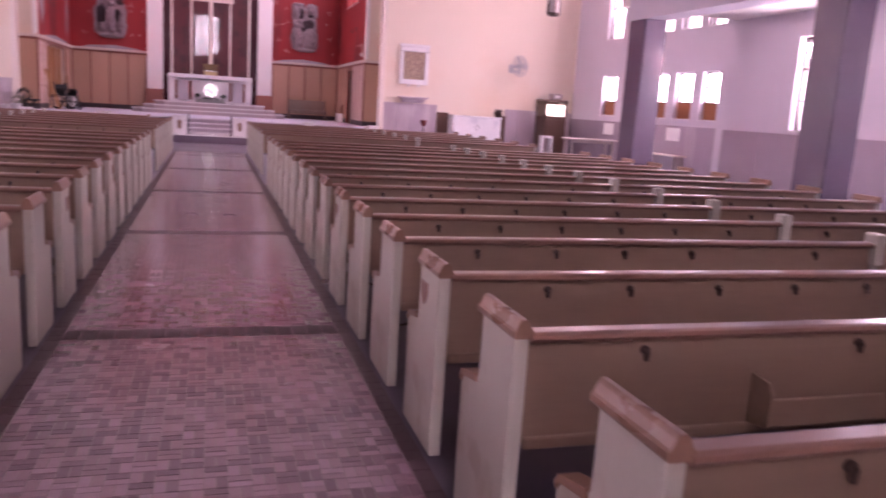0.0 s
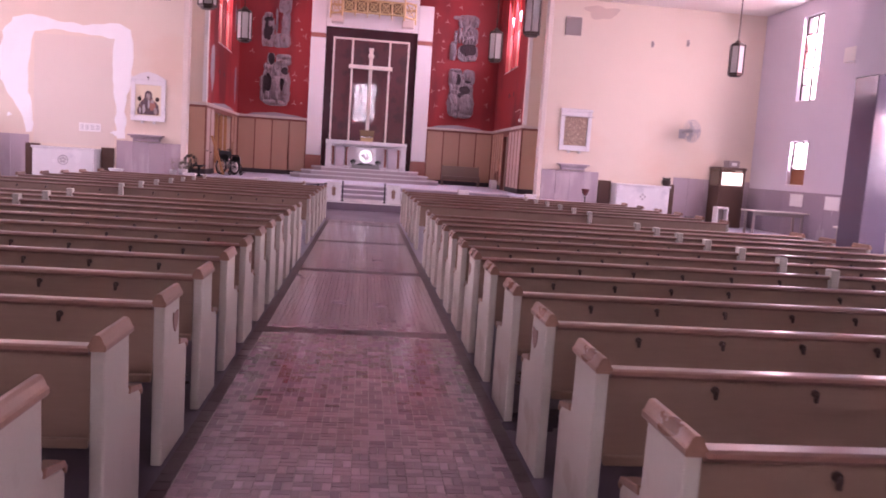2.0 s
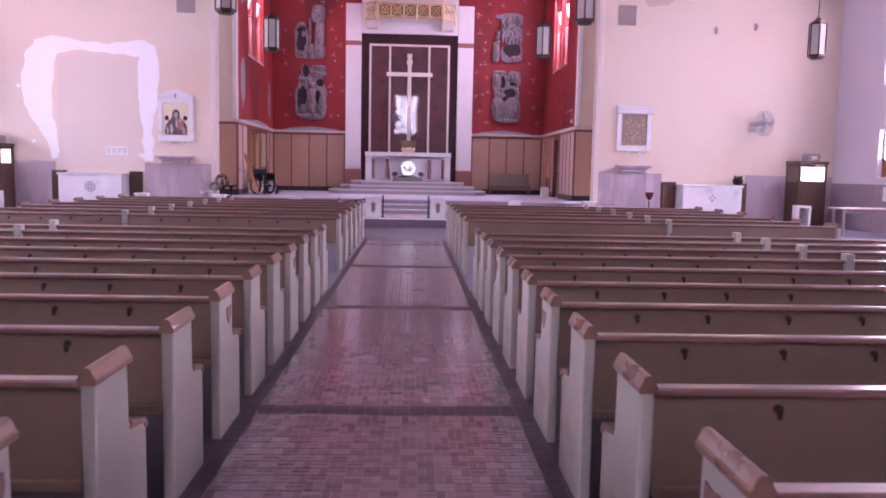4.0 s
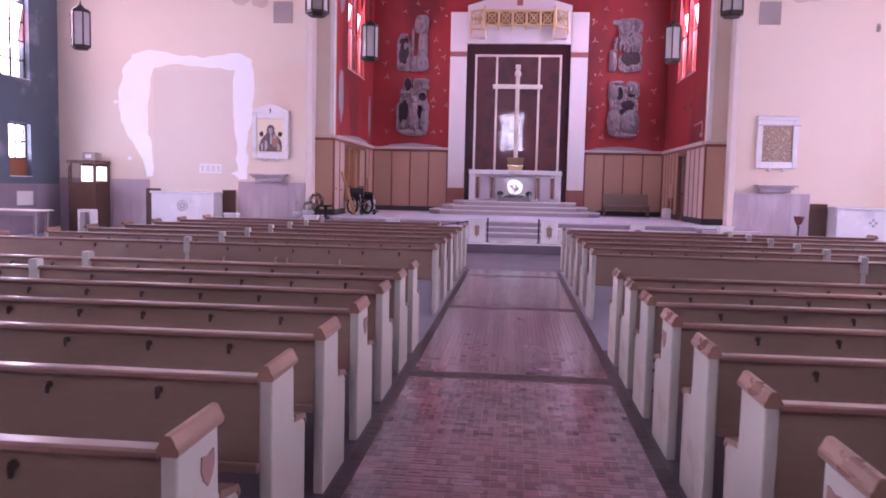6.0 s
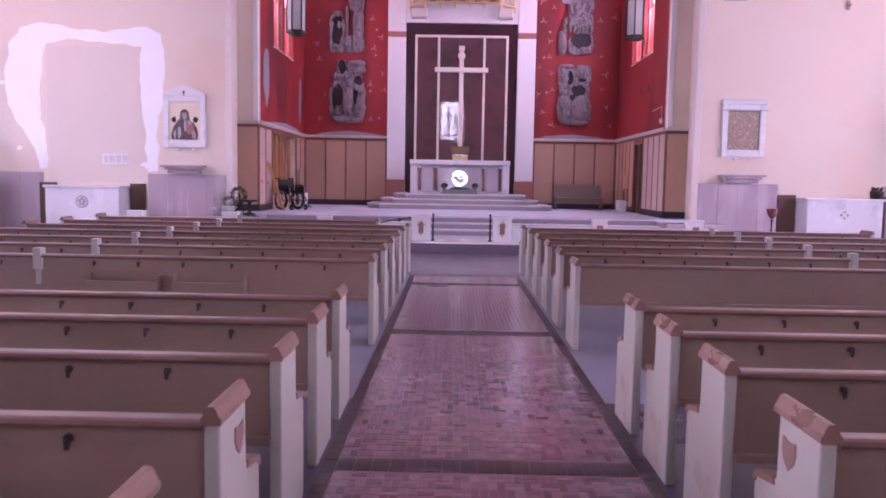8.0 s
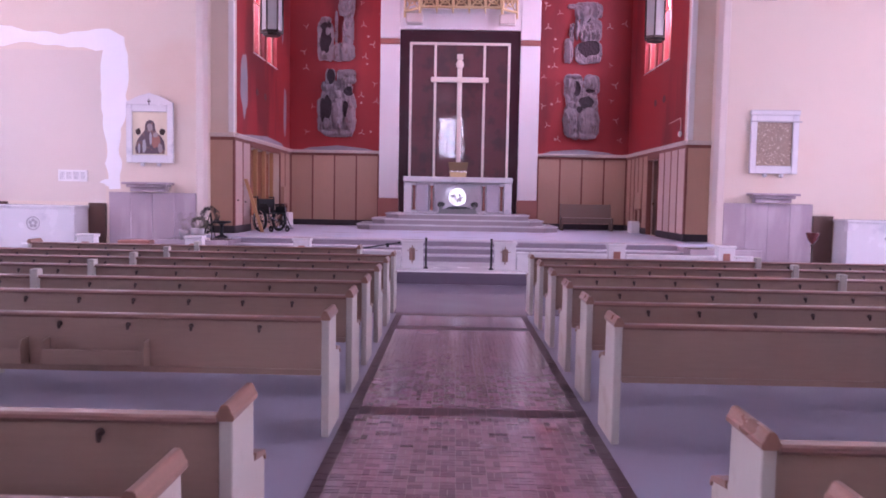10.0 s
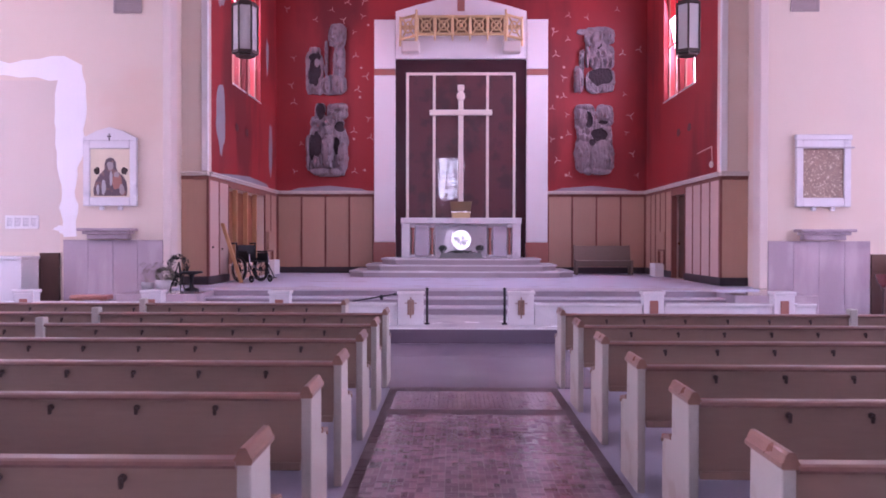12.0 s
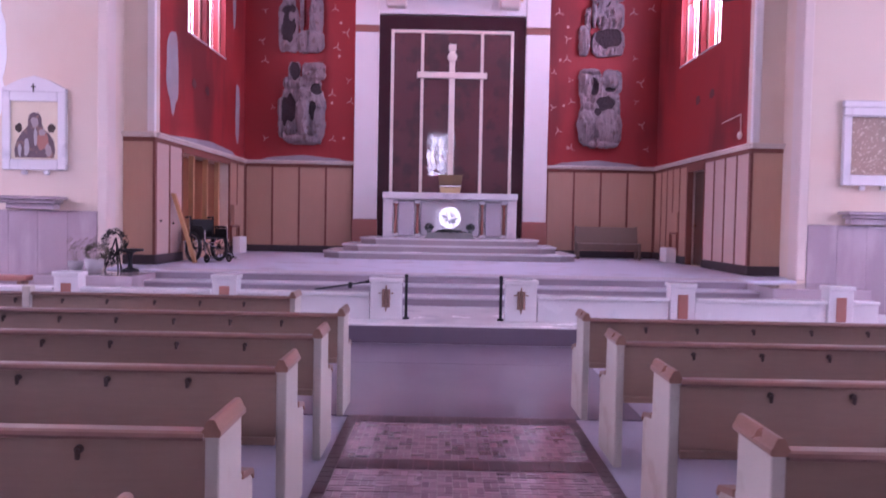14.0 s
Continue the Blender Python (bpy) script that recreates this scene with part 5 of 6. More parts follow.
outline = [(-12.15, 1.75), (-12.35, 2.4), (-12.75, 3.0), (-13.05, 3.6), (-13.12, 4.3), (-12.95, 5.2), (-12.6, 5.75), (-12.0, 5.92), (-11.0, 5.72), (-9.9, 5.70), (-9.0, 5.82), (-8.6, 5.6), (-8.48, 5.1), (-8.55, 4.0), (-8.75, 2.8), (-8.72, 1.75),
           (-9.02, 1.75), (-9.08, 2.9), (-9.22, 4.0), (-9.17, 5.28), (-10.2, 5.38), (-11.3, 5.40), (-11.85, 5.30), (-11.98, 5.0), (-12.1, 4.2), (-12.05, 3.2), (-11.92, 2.4), (-11.93, 1.75)]
ol = ragged(outline, 3.0)
pb = B()
vs = [pb.verts.new((x, WALL_Y - 0.004, z)) for x, z in ol]
es = [pb.edges.new((vs[i], vs[(i + 1) % len(vs)])) for i in range(len(vs))]
got = bmesh.ops.triangle_fill(pb, edges=es, use_beauty=True)
bmesh.ops.solidify(pb, geom=list(pb.faces), thickness=0.004)
solid("plaster_patch", pb, PATCH, "rough white plaster band round a blocked arch", "wall patch", "structure")
for px, pz, rx, rz, sd in ((-13.2, 4.2, 0.08, 0.05, 2.0), (-12.75, 2.35, 0.08, 0.06, 5.0), (-9.0, 1.9, 0.2, 0.10, 8.0)):
    solid("plaster_patch", prism(B(), blot(px, pz, rx, rz, sd, 20, 0.7), "y", WALL_Y - 0.006, WALL_Y - 0.001), PATCH, "smear of fresh white plaster on the wall", "wall patch", "structure")
ol2 = prism(B(), [(-11.9, 1.40), (-9.1, 1.40), (-9.1, 5.26), (-11.9, 5.26)], "y", WALL_Y - 0.0025, WALL_Y + 0.1)
INFILL = material("beige_infill_plaster", (0.665, 0.57, 0.50), 0.8, vary=0.04, scale=2, bump=0.08)
solid("arch_infill", ol2, INFILL, "smooth beige plaster filling the blocked arch", "wall patch", "structure")
gr = thing("air_grille", "white metal air grille low on the plaster", "grille")
part("frame", window_bars(B(), "y", WALL_Y - 0.02, -10.33, -9.58, 1.92, 2.22, 4, 1, 0.045, 0.03), WHITEWALL, gr)
part("louvre_back", box(B(), -10.30, -9.61, WALL_Y - 0.014, WALL_Y - 0.005, 1.95, 2.19), GREYMETAL, gr)
for i in range(7):
    part("louvre", box(B(), -10.29, -9.62, WALL_Y - 0.024, WALL_Y - 0.015, 1.965 + i * 0.032, 1.983 + i * 0.032), WHITEWALL, gr)
# stained ceiling corner and hanging paint beside the arch
for cx, cz, rx, rz, sd in ((-9.0, 7.75, 0.9, 0.35, 1.0), (-8.3, 7.55, 0.3, 0.25, 2.0), (8.6, 7.7, 0.6, 0.25, 3.0)):
    solid("damp_stain", prism(B(), blot(cx, cz, rx, rz, sd, 26, 0.6), "y", WALL_Y - 0.003, WALL_Y), DAMP, "brown damp stain on the plaster", "wall patch", "structure")
for cx, cz in ((10.7, 6.68), (12.1, 6.83)):
    hk = thing("wall_hook", "small brown metal bracket on the plaster", "bracket")
    part("plate", box(B(), cx - 0.05, cx + 0.05, WALL_Y - 0.05, WALL_Y, cz - 0.12, cz + 0.12, 0.015), VENTMETAL, hk)
    part("stub", rod(B(), (cx, WALL_Y - 0.05, cz), (cx, WALL_Y - 0.16, cz - 0.02), 0.03), VENTMETAL, hk)

# confessional-like cabinets with a lit window in the corners
LITPANE = glowing("lamp_lit_pane", (1.0, 0.95, 0.82), 1.6)
def cabinet(cx, top, label, hw, lit):
    c = thing("wooden_cabinet", label, "cabinet", "corner cabinets")
    y0, y1 = WALL_Y - 0.95, WALL_Y - 0.05
    part("body", box(B(), cx - hw, cx + hw, y0, y1, FLOOR, top - 0.72, 0.01), DARKWOOD, c)
    part("door_panel", box(B(), cx - hw + 0.08, cx + hw - 0.08, y0 - 0.02, y0 - 0.001, FLOOR + 0.15, top - 0.82, 0.008), DARKWOOD, c)
    for x in (cx - hw + 0.04, cx + hw - 0.04):
        for y in (y0 + 0.04, y1 - 0.04):
            part("post", box(B(), x - 0.04, x + 0.04, y - 0.04, y + 0.04, top - 0.72, top - 0.1), DARKWOOD, c)
    part("hood", box(B(), cx - hw - 0.04, cx + hw + 0.04, y0 - 0.04, y1, top - 0.1, top, 0.015), DARKWOOD, c)
    part("lit_pane", box(B(), cx + lit, cx + hw - 0.08, y0 + 0.02, y0 + 0.03, top - 0.68, top - 0.2), LITPANE, c, "bright lit glass pane")
    part("side_pane", box(B(), cx + hw - 0.04, cx + hw - 0.03, y0 + 0.1, y1 - 0.15, top - 0.66, top - 0.2), LITPANE, c)
    part("glazing_bar", box(B(), cx + lit - 0.035, cx + lit - 0.005, y0, y0 + 0.019, top - 0.70, top - 0.12), DARKWOOD, c)
    part("back", box(B(), cx - hw + 0.04, cx + hw - 0.05, y1 - 0.03, y1 - 0.01, top - 0.72, top - 0.1), DARKWOOD, c)
    bx = thing("small_box", "small brown-grey box on top of the cabinet", "box", "cabinet boxes")
    part("casing", box(B(), cx - 0.1, cx + 0.34, y0 + 0.2, y1 - 0.25, top + 0.001, top + 0.26, 0.02), VENTMETAL, bx)
    part("mark", box(B(), cx + 0.02, cx + 0.22, y0 + 0.192, y0 + 0.199, top + 0.07, top + 0.19), WHITEWALL, bx)


cabinet(-13.87, 2.24, "dark wooden cabinet with a lit glazed top", 0.46, -0.02)
cabinet(14.0, 2.19, "dark wooden cabinet with a bright glazed top", 0.5, -0.42)
for x in (-13.42, 13.45):
    cr = thing("white_crate", "white open-fronted box near the cabinet", "box", "white crates")
    b = B()
    for a in ((x - 0.22, x - 0.17), (x + 0.17, x + 0.22)):
        box(b, *a, 28.9, 29.3, FLOOR, 0.6)
    box(b, x - 0.22, x + 0.22, 28.9, 29.3, 0.6, 0.68)
    part("casing", b, WHITEWALL, cr)
    part("inside", box(B(), x - 0.17, x + 0.17, 29.24, 29.3, FLOOR, 0.6), VENTMETAL, cr)

# wall fan
fan = thing("wall_fan", "grey caged fan mounted on the plaster wall", "fan")
fc = Vector((12.42, WALL_Y - 0.55, 3.48))
mf = Matrix.Translation(fc) @ Matrix.Rotation(radians(25), 4, "Z") @ Matrix.Rotation(radians(90), 4, "X")
cage = B()
for R, dz in ((0.42, 0.0), (0.30, 0.07), (0.18, 0.10), (0.42, -0.10), (0.25, -0.16)):
    ring(cage, mf @ Matrix.Translation((0, 0, dz)), R, 0.010, 28, 6)
for i in range(16):
    a = i * math.pi / 8
    for z in (1, -1):
        p = [mf @ Vector((r * math.cos(a), r * math.sin(a), zz)) for r, zz in ((0.05, 0.12 * z), (0.28, 0.085 * z), (0.42, 0.0 if z > 0 else -0.10))]
        rod(cage, p[0], p[1], 0.006, seg=5)
        rod(cage, p[1], p[2], 0.006, seg=5)
part("cage", cage, GREYMETAL, fan)
for i in range(3):
    bl = B()
    a = i * 2 * math.pi / 3
    pts = [(0.05, -0.05, 0.0), (0.36, -0.10, -0.05), (0.38, 0.10, 0.03), (0.05, 0.05, 0.0)]
    m2 = mf @ Matrix.Rotation(a, 4, "Z")
    f = bl.faces.new([bl.verts.new(m2 @ Vector(p)) for p in pts])
    bmesh.ops.solidify(bl, geom=[f], thickness=0.008)
    part("blade", bl, GREYMETAL, fan)
part("motor", rod(B(), mf @ Vector((0, 0, -0.28)), mf @ Vector((0, 0, 0.06)), 0.09, 0.07, 14), GREYMETAL, fan)
arm = B()
rod(arm, mf @ Vector((0, 0, -0.22)), (12.22, WALL_Y - 0.02, 3.43), 0.035)
box(arm, 12.09, 12.35, WALL_Y - 0.04, WALL_Y, 3.2, 3.55, 0.01)
part("wall_arm", arm, GREYMETAL, fan)

# hanging lanterns
def lantern(x, y, zb, top):
    la = thing("hanging_lantern", "tall six-sided bronze lantern with frosted panes", "lantern", "hanging lanterns", (x, y, zb))
    R, h = 0.235, 0.95
    n = 6
    cor = [(R * math.cos(i * math.pi / 3 + 0.26), R * math.sin(i * math.pi / 3 + 0.26)) for i in range(n)]
    for i in range(n):
        j = (i + 1) % n
        part("upright", rod(B(), (*cor[i], 0.04), (*cor[i], h), 0.02, seg=6), IRON, la)
        g = B()
        prism(g, [(cor[i][0] * 0.97, cor[i][1] * 0.97), (cor[j][0] * 0.97, cor[j][1] * 0.97), (cor[j][0] * 0.94, cor[j][1] * 0.94), (cor[i][0] * 0.94, cor[i][1] * 0.94)], "z", 0.06, h - 0.04)
        part("pane", g, LANTERNGLASS, la)
    for z0, z1, k in ((0.0, 0.06, 1.06), (h - 0.05, h, 1.06), (h, h + 0.04, 0.9), (-0.05, 0.0, 0.8)):
        part("band", prism(B(), [(a * k, b * k) for a, b in cor], "z", z0, z1), IRON, la)
    part("canopy", rod(B(), (0, 0, h + 0.04), (0, 0, h + 0.16), 0.15, 0.04, 12), IRON, la)
    ch = B()
    rod(ch, (0, 0, h + 0.16), (0, 0, top - zb), 0.012, seg=6)
    for i in range(int((top - zb - h) / 0.12)):
        ball(ch, (0, 0, h + 0.2 + i * 0.12), 0.022, 0.022, 0.035, 6)
    part("chain", ch, IRON, la)
    part("ceiling_rose", rod(B(), (0, 0, top - zb - 0.05), (0, 0, top - zb), 0.10, seg=12), IRON, la)


for s in (-1, 1):
    lantern(s * 4.25, 28.1, 5.25, NAVETOP)
    lantern(s * 4.3, 22.4, 5.25, NAVETOP)
    lantern(11.75 if s > 0 else -11.5, 25.6, 5.08, TOP)

# ---------------------------------------------------------------- loose things in the chancel
def wheelchair(place, turn, label):
    w = thing("wheelchair", label, "wheelchair")
    w.matrix_basis = pose(*place, 0, 0, turn) @ Matrix.Diagonal((1.12, 1.12, 1.08, 1))
    for sx in (-0.29, 0.29):
        m = Matrix.Translation((sx, -0.08, 0.305)) @ Matrix.Rotation(radians(90), 4, "Y")
        ty = part("wheel", ring(B(), m, 0.275, 0.034, 28, 8), RUBBER, w, "", True)
        part("hand_rim", ring(B(), Matrix.Translation((sx * 1.12, -0.08, 0.305)) @ Matrix.Rotation(radians(90), 4, "Y"), 0.25, 0.010, 28, 6), CHROME, ty)
        sp = B()
        for i in range(10):
            a = i * math.pi / 5
            rod(sp, (sx, -0.08, 0.305), (sx, -0.08 + 0.28 * math.cos(a), 0.305 + 0.28 * math.sin(a)), 0.008, seg=5)
        rod(sp, (sx - 0.03, -0.08, 0.305), (sx + 0.03, -0.08, 0.305), 0.03)
        part("spokes", sp, BLACK, ty)
        part("castor", ring(B(), Matrix.Translation((sx * 0.85, 0.36, 0.09)) @ Matrix.Rotation(radians(90), 4, "Y"), 0.065, 0.025, 16, 8), RUBBER, w, "", True)
        f = B()
        rod(f, (sx * 0.86, -0.2, 0.28), (sx * 0.86, -0.24, 0.93), 0.013)
        rod(f, (sx * 0.86, -0.24, 0.93), (sx * 0.86, -0.36, 0.92), 0.013)
        rod(f, (sx * 0.86, -0.2, 0.48), (sx * 0.86, 0.26, 0.48), 0.013)
        rod(f, (sx * 0.86, 0.26, 0.70), (sx * 0.86, 0.26, 0.25), 0.013)
        rod(f, (sx * 0.86, 0.26, 0.48), (sx * 0.86, 0.52, 0.12), 0.013)
        rod(f, (sx * 0.86, -0.2, 0.28), (sx * 0.86, 0.30, 0.26), 0.013)
        rod(f, (sx * 0.86, 0.30, 0.26), (sx * 0.85, 0.36, 0.09), 0.012)
        part("side_frame", f, BLACK, w, "black tube frame")
        part("chrome_tube", rod(B(), (sx * 0.86, -0.262, 0.50), (sx * 0.86, -0.278, 0.95), 0.012), CHROME, w, "bright chrome tube")
        part("chrome_tube", rod(B(), (sx * 0.86, 0.285, 0.66), (sx * 0.86, 0.33, 0.16), 0.012), CHROME, w, "bright chrome tube")
        part("armrest", box(B(), sx * 0.86 - 0.03, sx * 0.86 + 0.03, -0.16, 0.22, 0.70, 0.745, 0.012), RUBBER, w)
        part("side_guard", box(B(), sx * 0.86 - 0.006, sx * 0.86 + 0.006, -0.16, 0.24, 0.50, 0.69), RUBBER, w)
        part("footplate", box(B(), *sorted((sx * 0.25, sx * 0.9)), 0.47, 0.62, 0.10, 0.12, 0.004), BLACK, w)
        part("grip", rod(B(), (sx * 0.86, -0.34, 0.92), (sx * 0.86, -0.45, 0.915), 0.02), RUBBER, w)
    part("seat", box(B(), -0.235, 0.235, -0.2, 0.26, 0.475, 0.505, 0.01), RUBBER, w, "black fabric seat")
    part("backrest", box(B(), -0.235, 0.235, -0.245, -0.215, 0.50, 0.88, 0.01), RUBBER, w, "black fabric backrest")
    x = B()
    rod(x, (-0.24, 0, 0.28), (0.24, 0, 0.47), 0.012)
    rod(x, (0.24, 0.02, 0.28), (-0.24, 0.02, 0.47), 0.012)
    part("cross_brace", x, CHROME, w)
    return w


wheelchair((-5.45, 33.1, SANCT - 0.004), -132, "black folding wheelchair with chrome frame on the sanctuary floor")
OLIVE = material("dull_olive_leaf", (0.14, 0.125, 0.085), 0.6, vary=0.25, bump=0.1)
# dark stand with a plant beside the arch
st = thing("plant_stand", "black round-topped pedestal stand on the marble block", "plant stand", place=(-6.02, 30.2, 0.56))
lathe_b = B()
lathe(lathe_b, (0, 0, 0), [(0.16, 0), (0.16, 0.03), (0.05, 0.07), (0.035, 0.20), (0.05, 0.32), (0.10, 0.36), (0.24, 0.38), (0.24, 0.42)], 18)
part("stand", lathe_b, BLACK, st, "", True)
rng = random.Random(8)
wr = thing("dried_wreath", "dark upright dried wreath on a black easel", "wreath", place=(-6.36, 30.32, 0.56))
part("easel", rod(rod(rod(B(), (-0.16, -0.06, 0), (0, 0.05, 0.62), 0.014, seg=6), (0.16, -0.06, 0), (0, 0.05, 0.62), 0.014, seg=6), (0, 0.16, 0), (0, 0.05, 0.62), 0.014, seg=6), BLACK, wr)
hoop = B()
for i in range(16):
    a = i * math.pi / 8
    leafy(hoop, (0.19 * math.cos(a), 0.0, 0.53 + 0.21 * math.sin(a)), 0.07, 0.05, 0.07, 26, 60 + i, 0.035)
leafy(hoop, (-0.1, -0.02, 0.22), 0.2, 0.08, 0.14, 160, 90, 0.04)
part("foliage", hoop, LEAF, wr, "dark dry leaves")
for px, sc in ((-6.48, 1.0), (-6.82, 0.8)):
    pot = thing("potted_plant", "pale pot with a sparse dry plant", "plant", "dry potted plants", place=(px, 29.75, 0.56))
    pb_ = B()
    lathe(pb_, (0, 0, 0), [(0.10 * sc, 0), (0.15 * sc, 0.10), (0.17 * sc, 0.24 * sc), (0.15 * sc, 0.25 * sc)], 14)
    part("pot", pb_, GREYMETAL, pot, "", True)
    tw = B()
    for i in range(26):
        a = rng.uniform(0, 6.28)
        e = Vector((0.28 * sc * math.cos(a) * rng.uniform(0.3, 1), 0.28 * sc * math.sin(a) * rng.uniform(0.3, 1), 0.3 + rng.uniform(0.05, 0.3)))
        rod(tw, (0, 0, 0.2 * sc), e, 0.004, 0.002, 4)
        q = Vector((0.02, 0, 0.02))
        tw.faces.new([tw.verts.new(v) for v in (e, e + Vector((0.05, 0.02, 0.03)), e + Vector((0.07, 0, 0.07)), e + q)])
    part("twig", tw, VENTMETAL, pot, "thin dry twigs")
    if sc == 1.0:
        bush = B()
        for i in range(260):
            d = Vector((rng.gauss(0, 1), rng.gauss(0, 1), rng.gauss(0, 1))).normalized()
            p = Vector((0.04, 0, 0.36)) + Vector((d.x * 0.20, d.y * 0.2, d.z * 0.16)) * rng.uniform(0.75, 1.05)
            q = d.orthogonal().normalized() * 0.02
            bush.faces.new([bush.verts.new(v) for v in (p - q, p + d * 0.02, p + q + d * 0.05, p - d * 0.02)])
        part("rounded_foliage", bush, OLIVE, pot, "rounded dull olive foliage")

# bench at the rear of the chancel
be = thing("bench", "low brown wooden bench against the panelling", "bench")
BENCHWOOD = material("brown_bench_wood", (0.22, 0.155, 0.115), 0.5, vary=0.15, scale=5, bump=0.08, stretch=(0.2, 1, 1))
bx0, bx1, by = 3.65, 5.45, 37.6
part("seat", box(B(), bx0, bx1, by, by + 0.45, 1.0, 1.05, 0.01), BENCHWOOD, be)
bk = B()
prism(bk, [(by + 0.40, 1.05), (by + 0.44, 1.05), (by + 0.56, 1.52), (by + 0.52, 1.52)], "x", bx0, bx1)
part("backrest", bk, BENCHWOOD, be)
for x in (bx0, bx1 - 0.06):
    e = B()
    prism(e, [(by + 0.02, SANCT - 0.004), (by + 0.10, SANCT - 0.004), (by + 0.10, 0.98), (by + 0.38, 0.98), (by + 0.42, SANCT - 0.004), (by + 0.50, SANCT - 0.004), (by + 0.60, 1.54), (by + 0.52, 1.54), (by + 0.40, 1.06), (by - 0.01, 1.06)], "x", x, x + 0.06)
    part("bench_end", e, BENCHWOOD, be)
part("front_rail", box(B(), bx0 + 0.06, bx1 - 0.06, by + 0.06, by + 0.09, 0.86, 1.0), BENCHWOOD, be)
# kneeler below the shelf
kn = thing("kneeler", "low red-brown padded kneeler by the marble wall", "kneeler")
part("pad", box(B(), -8.35, -7.55, 29.4, 29.75, 0.40, 0.50, 0.03, 2), REDSTONE, kn, "worn red-brown pad")
for x in (-8.25, -7.72):
    part("leg", box(B(), x, x + 0.07, 29.45, 29.7, FLOOR, 0.40), CAPWOOD, kn)
# candle stand and urn on the east side
cs = thing("candle_stand", "slim stand with a dark red glass cup", "candle stand")
b = B()
lathe(b, (7.71, 27.6, FLOOR), [(0.16, 0), (0.16, 0.03), (0.02, 0.06), (0.018, 0.87), (0.05, 0.91)], 14)
part("stem", b, IRON, cs, "", True)
b = B()
lathe(b, (7.71, 27.6, 0.82), [(0.04, 0), (0.10, 0.08), (0.14, 0.22), (0.14, 0.24)], 14)
part("cup", b, CUPRED, cs, "dark red cup", True)
for x, y, z, lab in ((11.6, 30.05, 1.311, "dark round plant pot on the side altar"), (12.4, 29.5, 0.56, "dark pot beside the marble wall")):
    u = thing("plant_pot", lab, "pot", "dark pots", place=(x, y, z if z > 1 else FLOOR))
    b = B()
    lathe(b, (0, 0, 0), [(0.10, 0), (0.17, 0.10), (0.18, 0.2), (0.14, 0.24)], 14)
    part("pot", b, IRON, u, "", True)
    f = B()
    for i in range(50):
        a = rng.uniform(0, 6.28)
        p = Vector((0.10 * math.cos(a), 0.10 * math.sin(a), 0.22))
        d = Vector((math.cos(a) * 0.5, math.sin(a) * 0.5, 1)).normalized() * rng.uniform(0.06, 0.16)
        f.faces.new([f.verts.new(v) for v in (p, p + d * 0.5 + Vector((0.02, 0, 0)), p + d, p + d * 0.5 - Vector((0.02, 0, 0)))])
    part("leaves", f, LEAF, u)
# table and notice boards in the east transept
for s in (-1, 1):
    tb = thing("table", "pale topped table in the transept", "table", "transept tables")
    x0, x1 = sorted((s * 13.0, s * 15.05))
    part("tabletop", box(B(), x0, x1, 25.9, 26.7, 0.70, 0.74, 0.01), CORNICE, tb)
    for x in (x0 + 0.12, x1 - 0.2):
        for yy in (26.0, 26.55):
            part("leg", box(B(), x, x + 0.07, yy, yy + 0.07, FLOOR, 0.70), VENTMETAL, tb)
    part("apron", box(B(), x0 + 0.19, x1 - 0.2, 26.0, 26.03, 0.58, 0.70), VENTMETAL, tb)
for s, yy, z0 in ((1, 26.6, 0.95), (1, 24.5, 0.95), (1, 22.1, 0.95), (-1, 28.2, 0.80), (-1, 25.4, 0.85)):
    nbd = thing("notice_sheet", "white sheet fixed on the purple-grey marble dado", "notice", "notice sheets")
    part("sheet", box(B(), *sorted((s * (TRANS - 0.05), s * (TRANS - 0.032))), yy, yy + 0.75, z0, z0 + 0.40), PAPER, nbd)
    part("rim", window_bars(B(), "x", s * (TRANS - 0.052), yy - 0.02, yy + 0.77, z0 - 0.02, z0 + 0.42, 1, 1, 0.025, 0.012), WHITEWALL, nbd)
wp = thing("notice_sheet", "white panel low on the side aisle wall", "notice", "notice sheets")
part("sheet", box(B(), AISLE - 0.05, AISLE - 0.032, 8.9, 9.9, 0.5, 1.05), PAPER, wp)
lb = thing("low_bench", "low pale bench along the transept wall", "bench")
part("seat", box(B(), TRANS - 0.5, TRANS - 0.06, 21.5, 24.0, 0.42, 0.47, 0.01), CORNICE, lb)
for yy in (21.6, 23.8):
    part("leg", box(B(), TRANS - 0.46, TRANS - 0.1, yy, yy + 0.06, FLOOR, 0.42), VENTMETAL, lb)
sp = thing("spot_lamp", "small white spot lamp on the nave wall", "lamp")
part("base", box(B(), NAVE - 0.06, NAVE, 12.2, 12.34, 4.17, 4.32, 0.01), WHITEWALL, sp)
part("head", rod(B(), (NAVE - 0.06, 12.27, 4.24), (NAVE - 0.26, 12.2, 4.14), 0.05, 0.09, 12), WHITEWALL, sp)

# ---------------------------------------------------------------- brick aisle
F, MID = 0.91, 0.024  # half width of the red field, and its middle
bed = thing("aisle_paving", "worn red brick aisle with dark borders and bands", "paving", place=(0, 0, FLOOR), kind="structure")
part("mortar_bed", box(B(), MID - 1.0, MID + 1.0, REAR, 22.63, -0.02, -0.003), MORTAR, bed)
BL, BW, J = 0.199, 0.0955, 0.007
bm = box(B(), -0.0985 / 2, 0.0985 / 2, -0.047 / 2, 0.047 / 2, -0.012, 0.0, 0.002)
M_BRICK = mesh_of("brick", bm, BRICK)
bm = box(B(), -BL / 2, BL / 2, -BW / 2, BW / 2, -0.012, 0.0, 0.003)
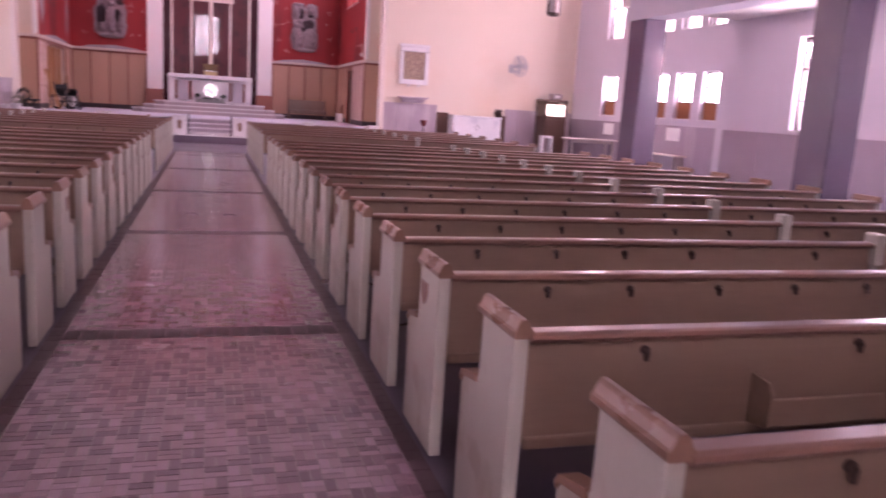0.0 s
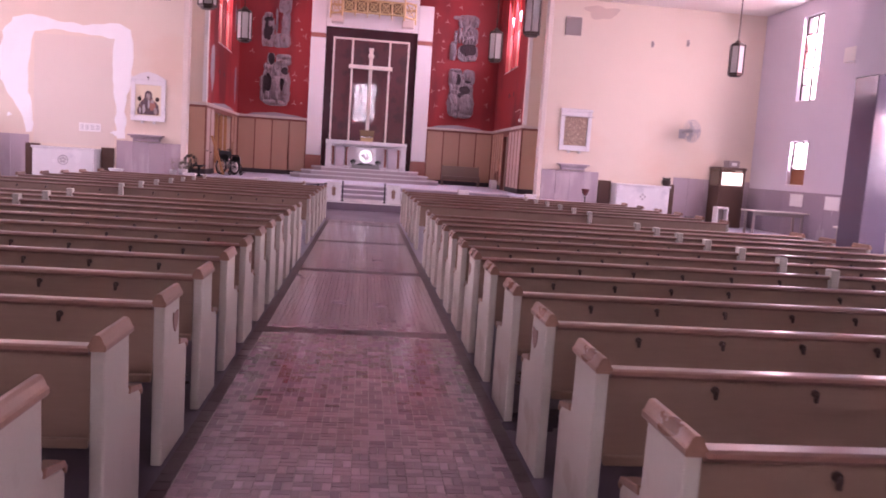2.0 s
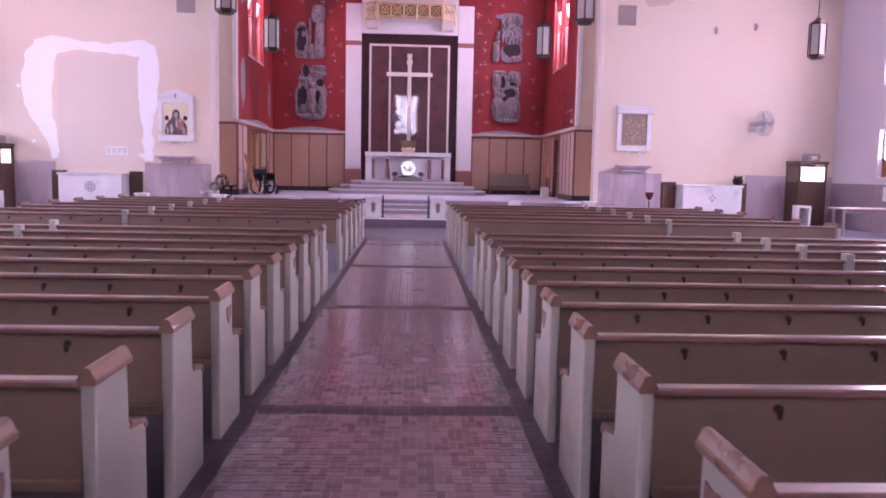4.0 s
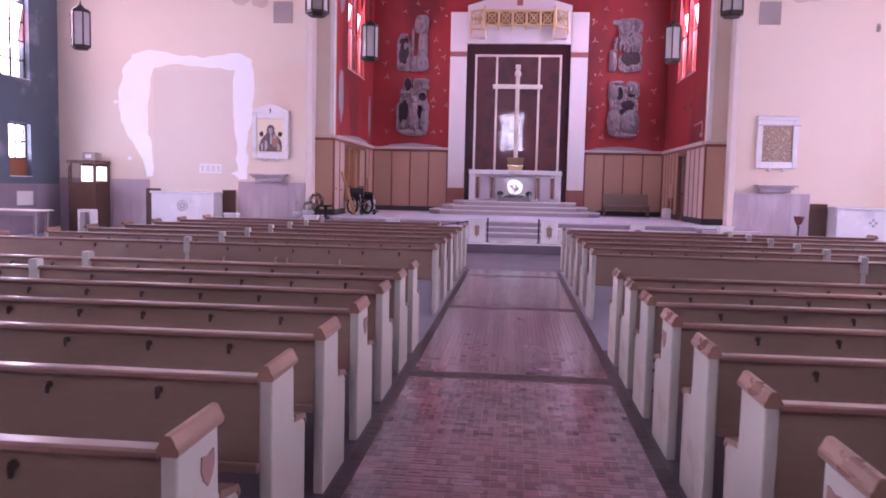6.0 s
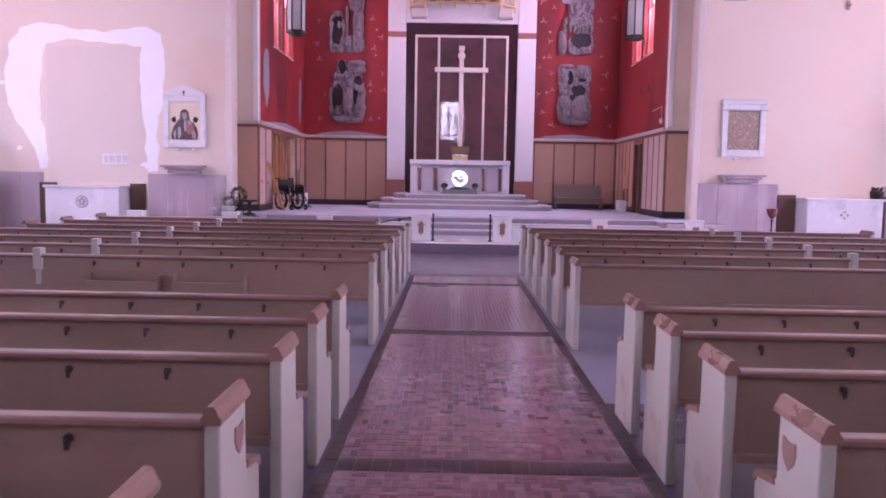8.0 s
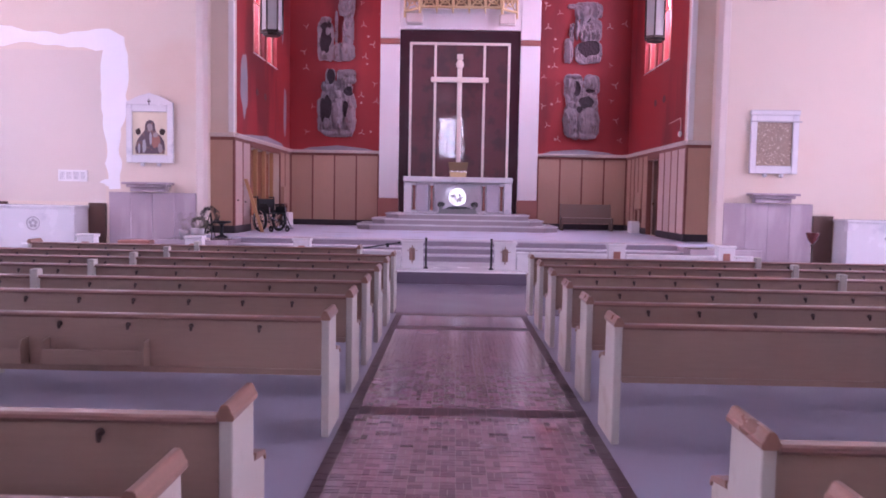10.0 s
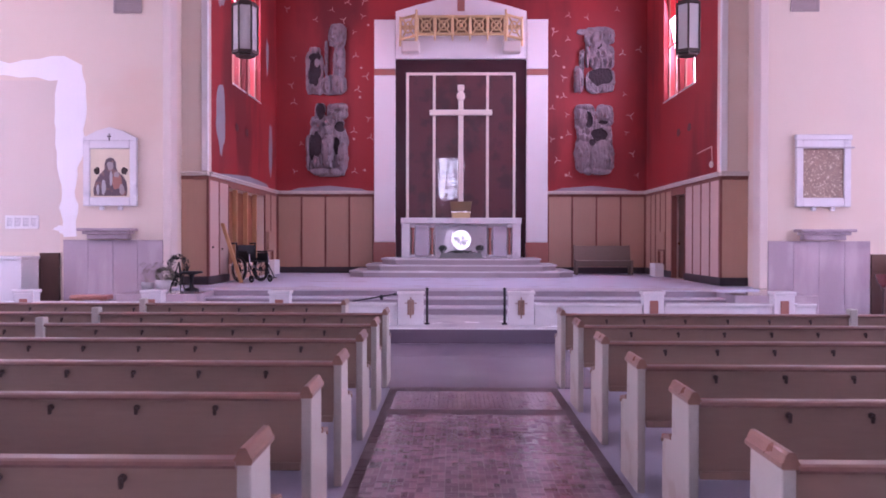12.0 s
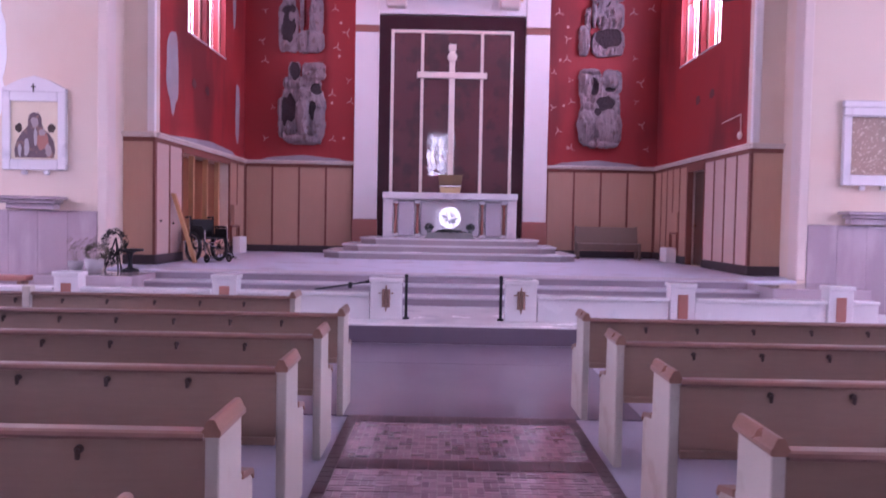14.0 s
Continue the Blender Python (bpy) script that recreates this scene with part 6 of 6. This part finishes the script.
M_DARK = mesh_of("dark_brick", bm, DARKBRICK)
bands = [(-3.62, -3.36), (0.52, 0.78), (4.66, 4.92), (8.78, 9.05), (12.89, 13.17), (17.01, 17.29), (21.14, 21.42), (22.37, 22.63)]
rng = random.Random(21)


def joined(name, cells, mat, label, lng, wid):
    """Many bricks in one mesh: (x, y, turned) cells."""
    vs, fs = [], []
    for x, y, turned, z in cells:
        a, b = (wid / 2, lng / 2) if turned else (lng / 2, wid / 2)
        k = len(vs)
        c = 0.0012
        vs += [(x - a, y - b, -0.012), (x + a, y - b, -0.012), (x + a, y + b, -0.012), (x - a, y + b, -0.012),
               (x - a + c, y - b + c, z), (x + a - c, y - b + c, z), (x + a - c, y + b - c, z), (x - a + c, y + b - c, z)]
        fs += [(k + 4, k + 5, k + 6, k + 7), (k, k + 1, k + 5, k + 4), (k + 1, k + 2, k + 6, k + 5), (k + 2, k + 3, k + 7, k + 6), (k + 3, k, k + 4, k + 7)]
    me = bpy.data.meshes.new(name)
    me.from_pydata(vs, [], fs)
    me.materials.append(mat)
    ob = new(name, me)
    ob.parent = bed
    tagged(ob, label, kind="stuff")


cells, darks, borders = [], [], []
unit = BL + J
TL, TW, TJ = 0.0985, 0.047, 0.0045
unit_t = TL + TJ
nx = round(2 * F / unit_t)
ux = 2 * F / nx
spans = [(REAR + 0.3, bands[0][0])] + [(bands[i][1], bands[i + 1][0]) for i in range(len(bands) - 1)]
for y0, y1 in spans:
    ny = round((y1 - y0) / unit_t)
    uy = (y1 - y0) / ny
    for j in range(ny):
        for i in range(nx):
            cx, cy = MID - F + (i + 0.5) * ux, y0 + (j + 0.5) * uy
            turned = (i + j) % 2 == 0
            for k in (-1, 1):
                o = k * (TW + TJ) / 2
                cells.append((cx + (o if turned else 0), cy + (0 if turned else o), turned, rng.uniform(-0.0012, 0.0004)))
for y0, y1 in bands:
    n = int(2 * F / (BW + J))
    for i in range(n):
        darks.append((MID - F + (i + 0.5) * 2 * F / n, (y0 + y1) / 2, True, rng.uniform(-0.002, 0.0005)))
for s in (-1, 1):
    n = int((22.63 - REAR) / (BW + J))
    for i in range(n):
        yy = REAR + (i + 0.5) * (22.63 - REAR) / n
        borders.append((MID + s * (F + 0.05), yy, False, rng.uniform(-0.002, 0.0005)))
near = [c for c in cells if 4.7 < c[1] < 6.6 and abs(c[0]) < 0.83][:290]
nearset = set(near)
for x, y, turned, z in near:
    shared("brick", M_BRICK, bed, (x, y, z), math.pi / 2 if turned else 0.0)
joined("bricks", [c for c in cells if c not in nearset], BRICKS, "small worn red floor bricks", TL, TW)
neard = [c for c in darks if 4.4 < c[1] < 9.0][:120]
nds = set(neard)
for x, y, turned, z in neard:
    shared("dark_brick", M_DARK, bed, (x, y, z), math.pi / 2 if turned else 0.0)
joined("border_bricks", borders, DARKBRICK, "dark border bricks along the aisle", 0.09, BW + 0.005)
joined("dark_bricks", [c for c in darks if c not in nds], DARKBRICK, "dark band bricks", BL, BW + 0.004)
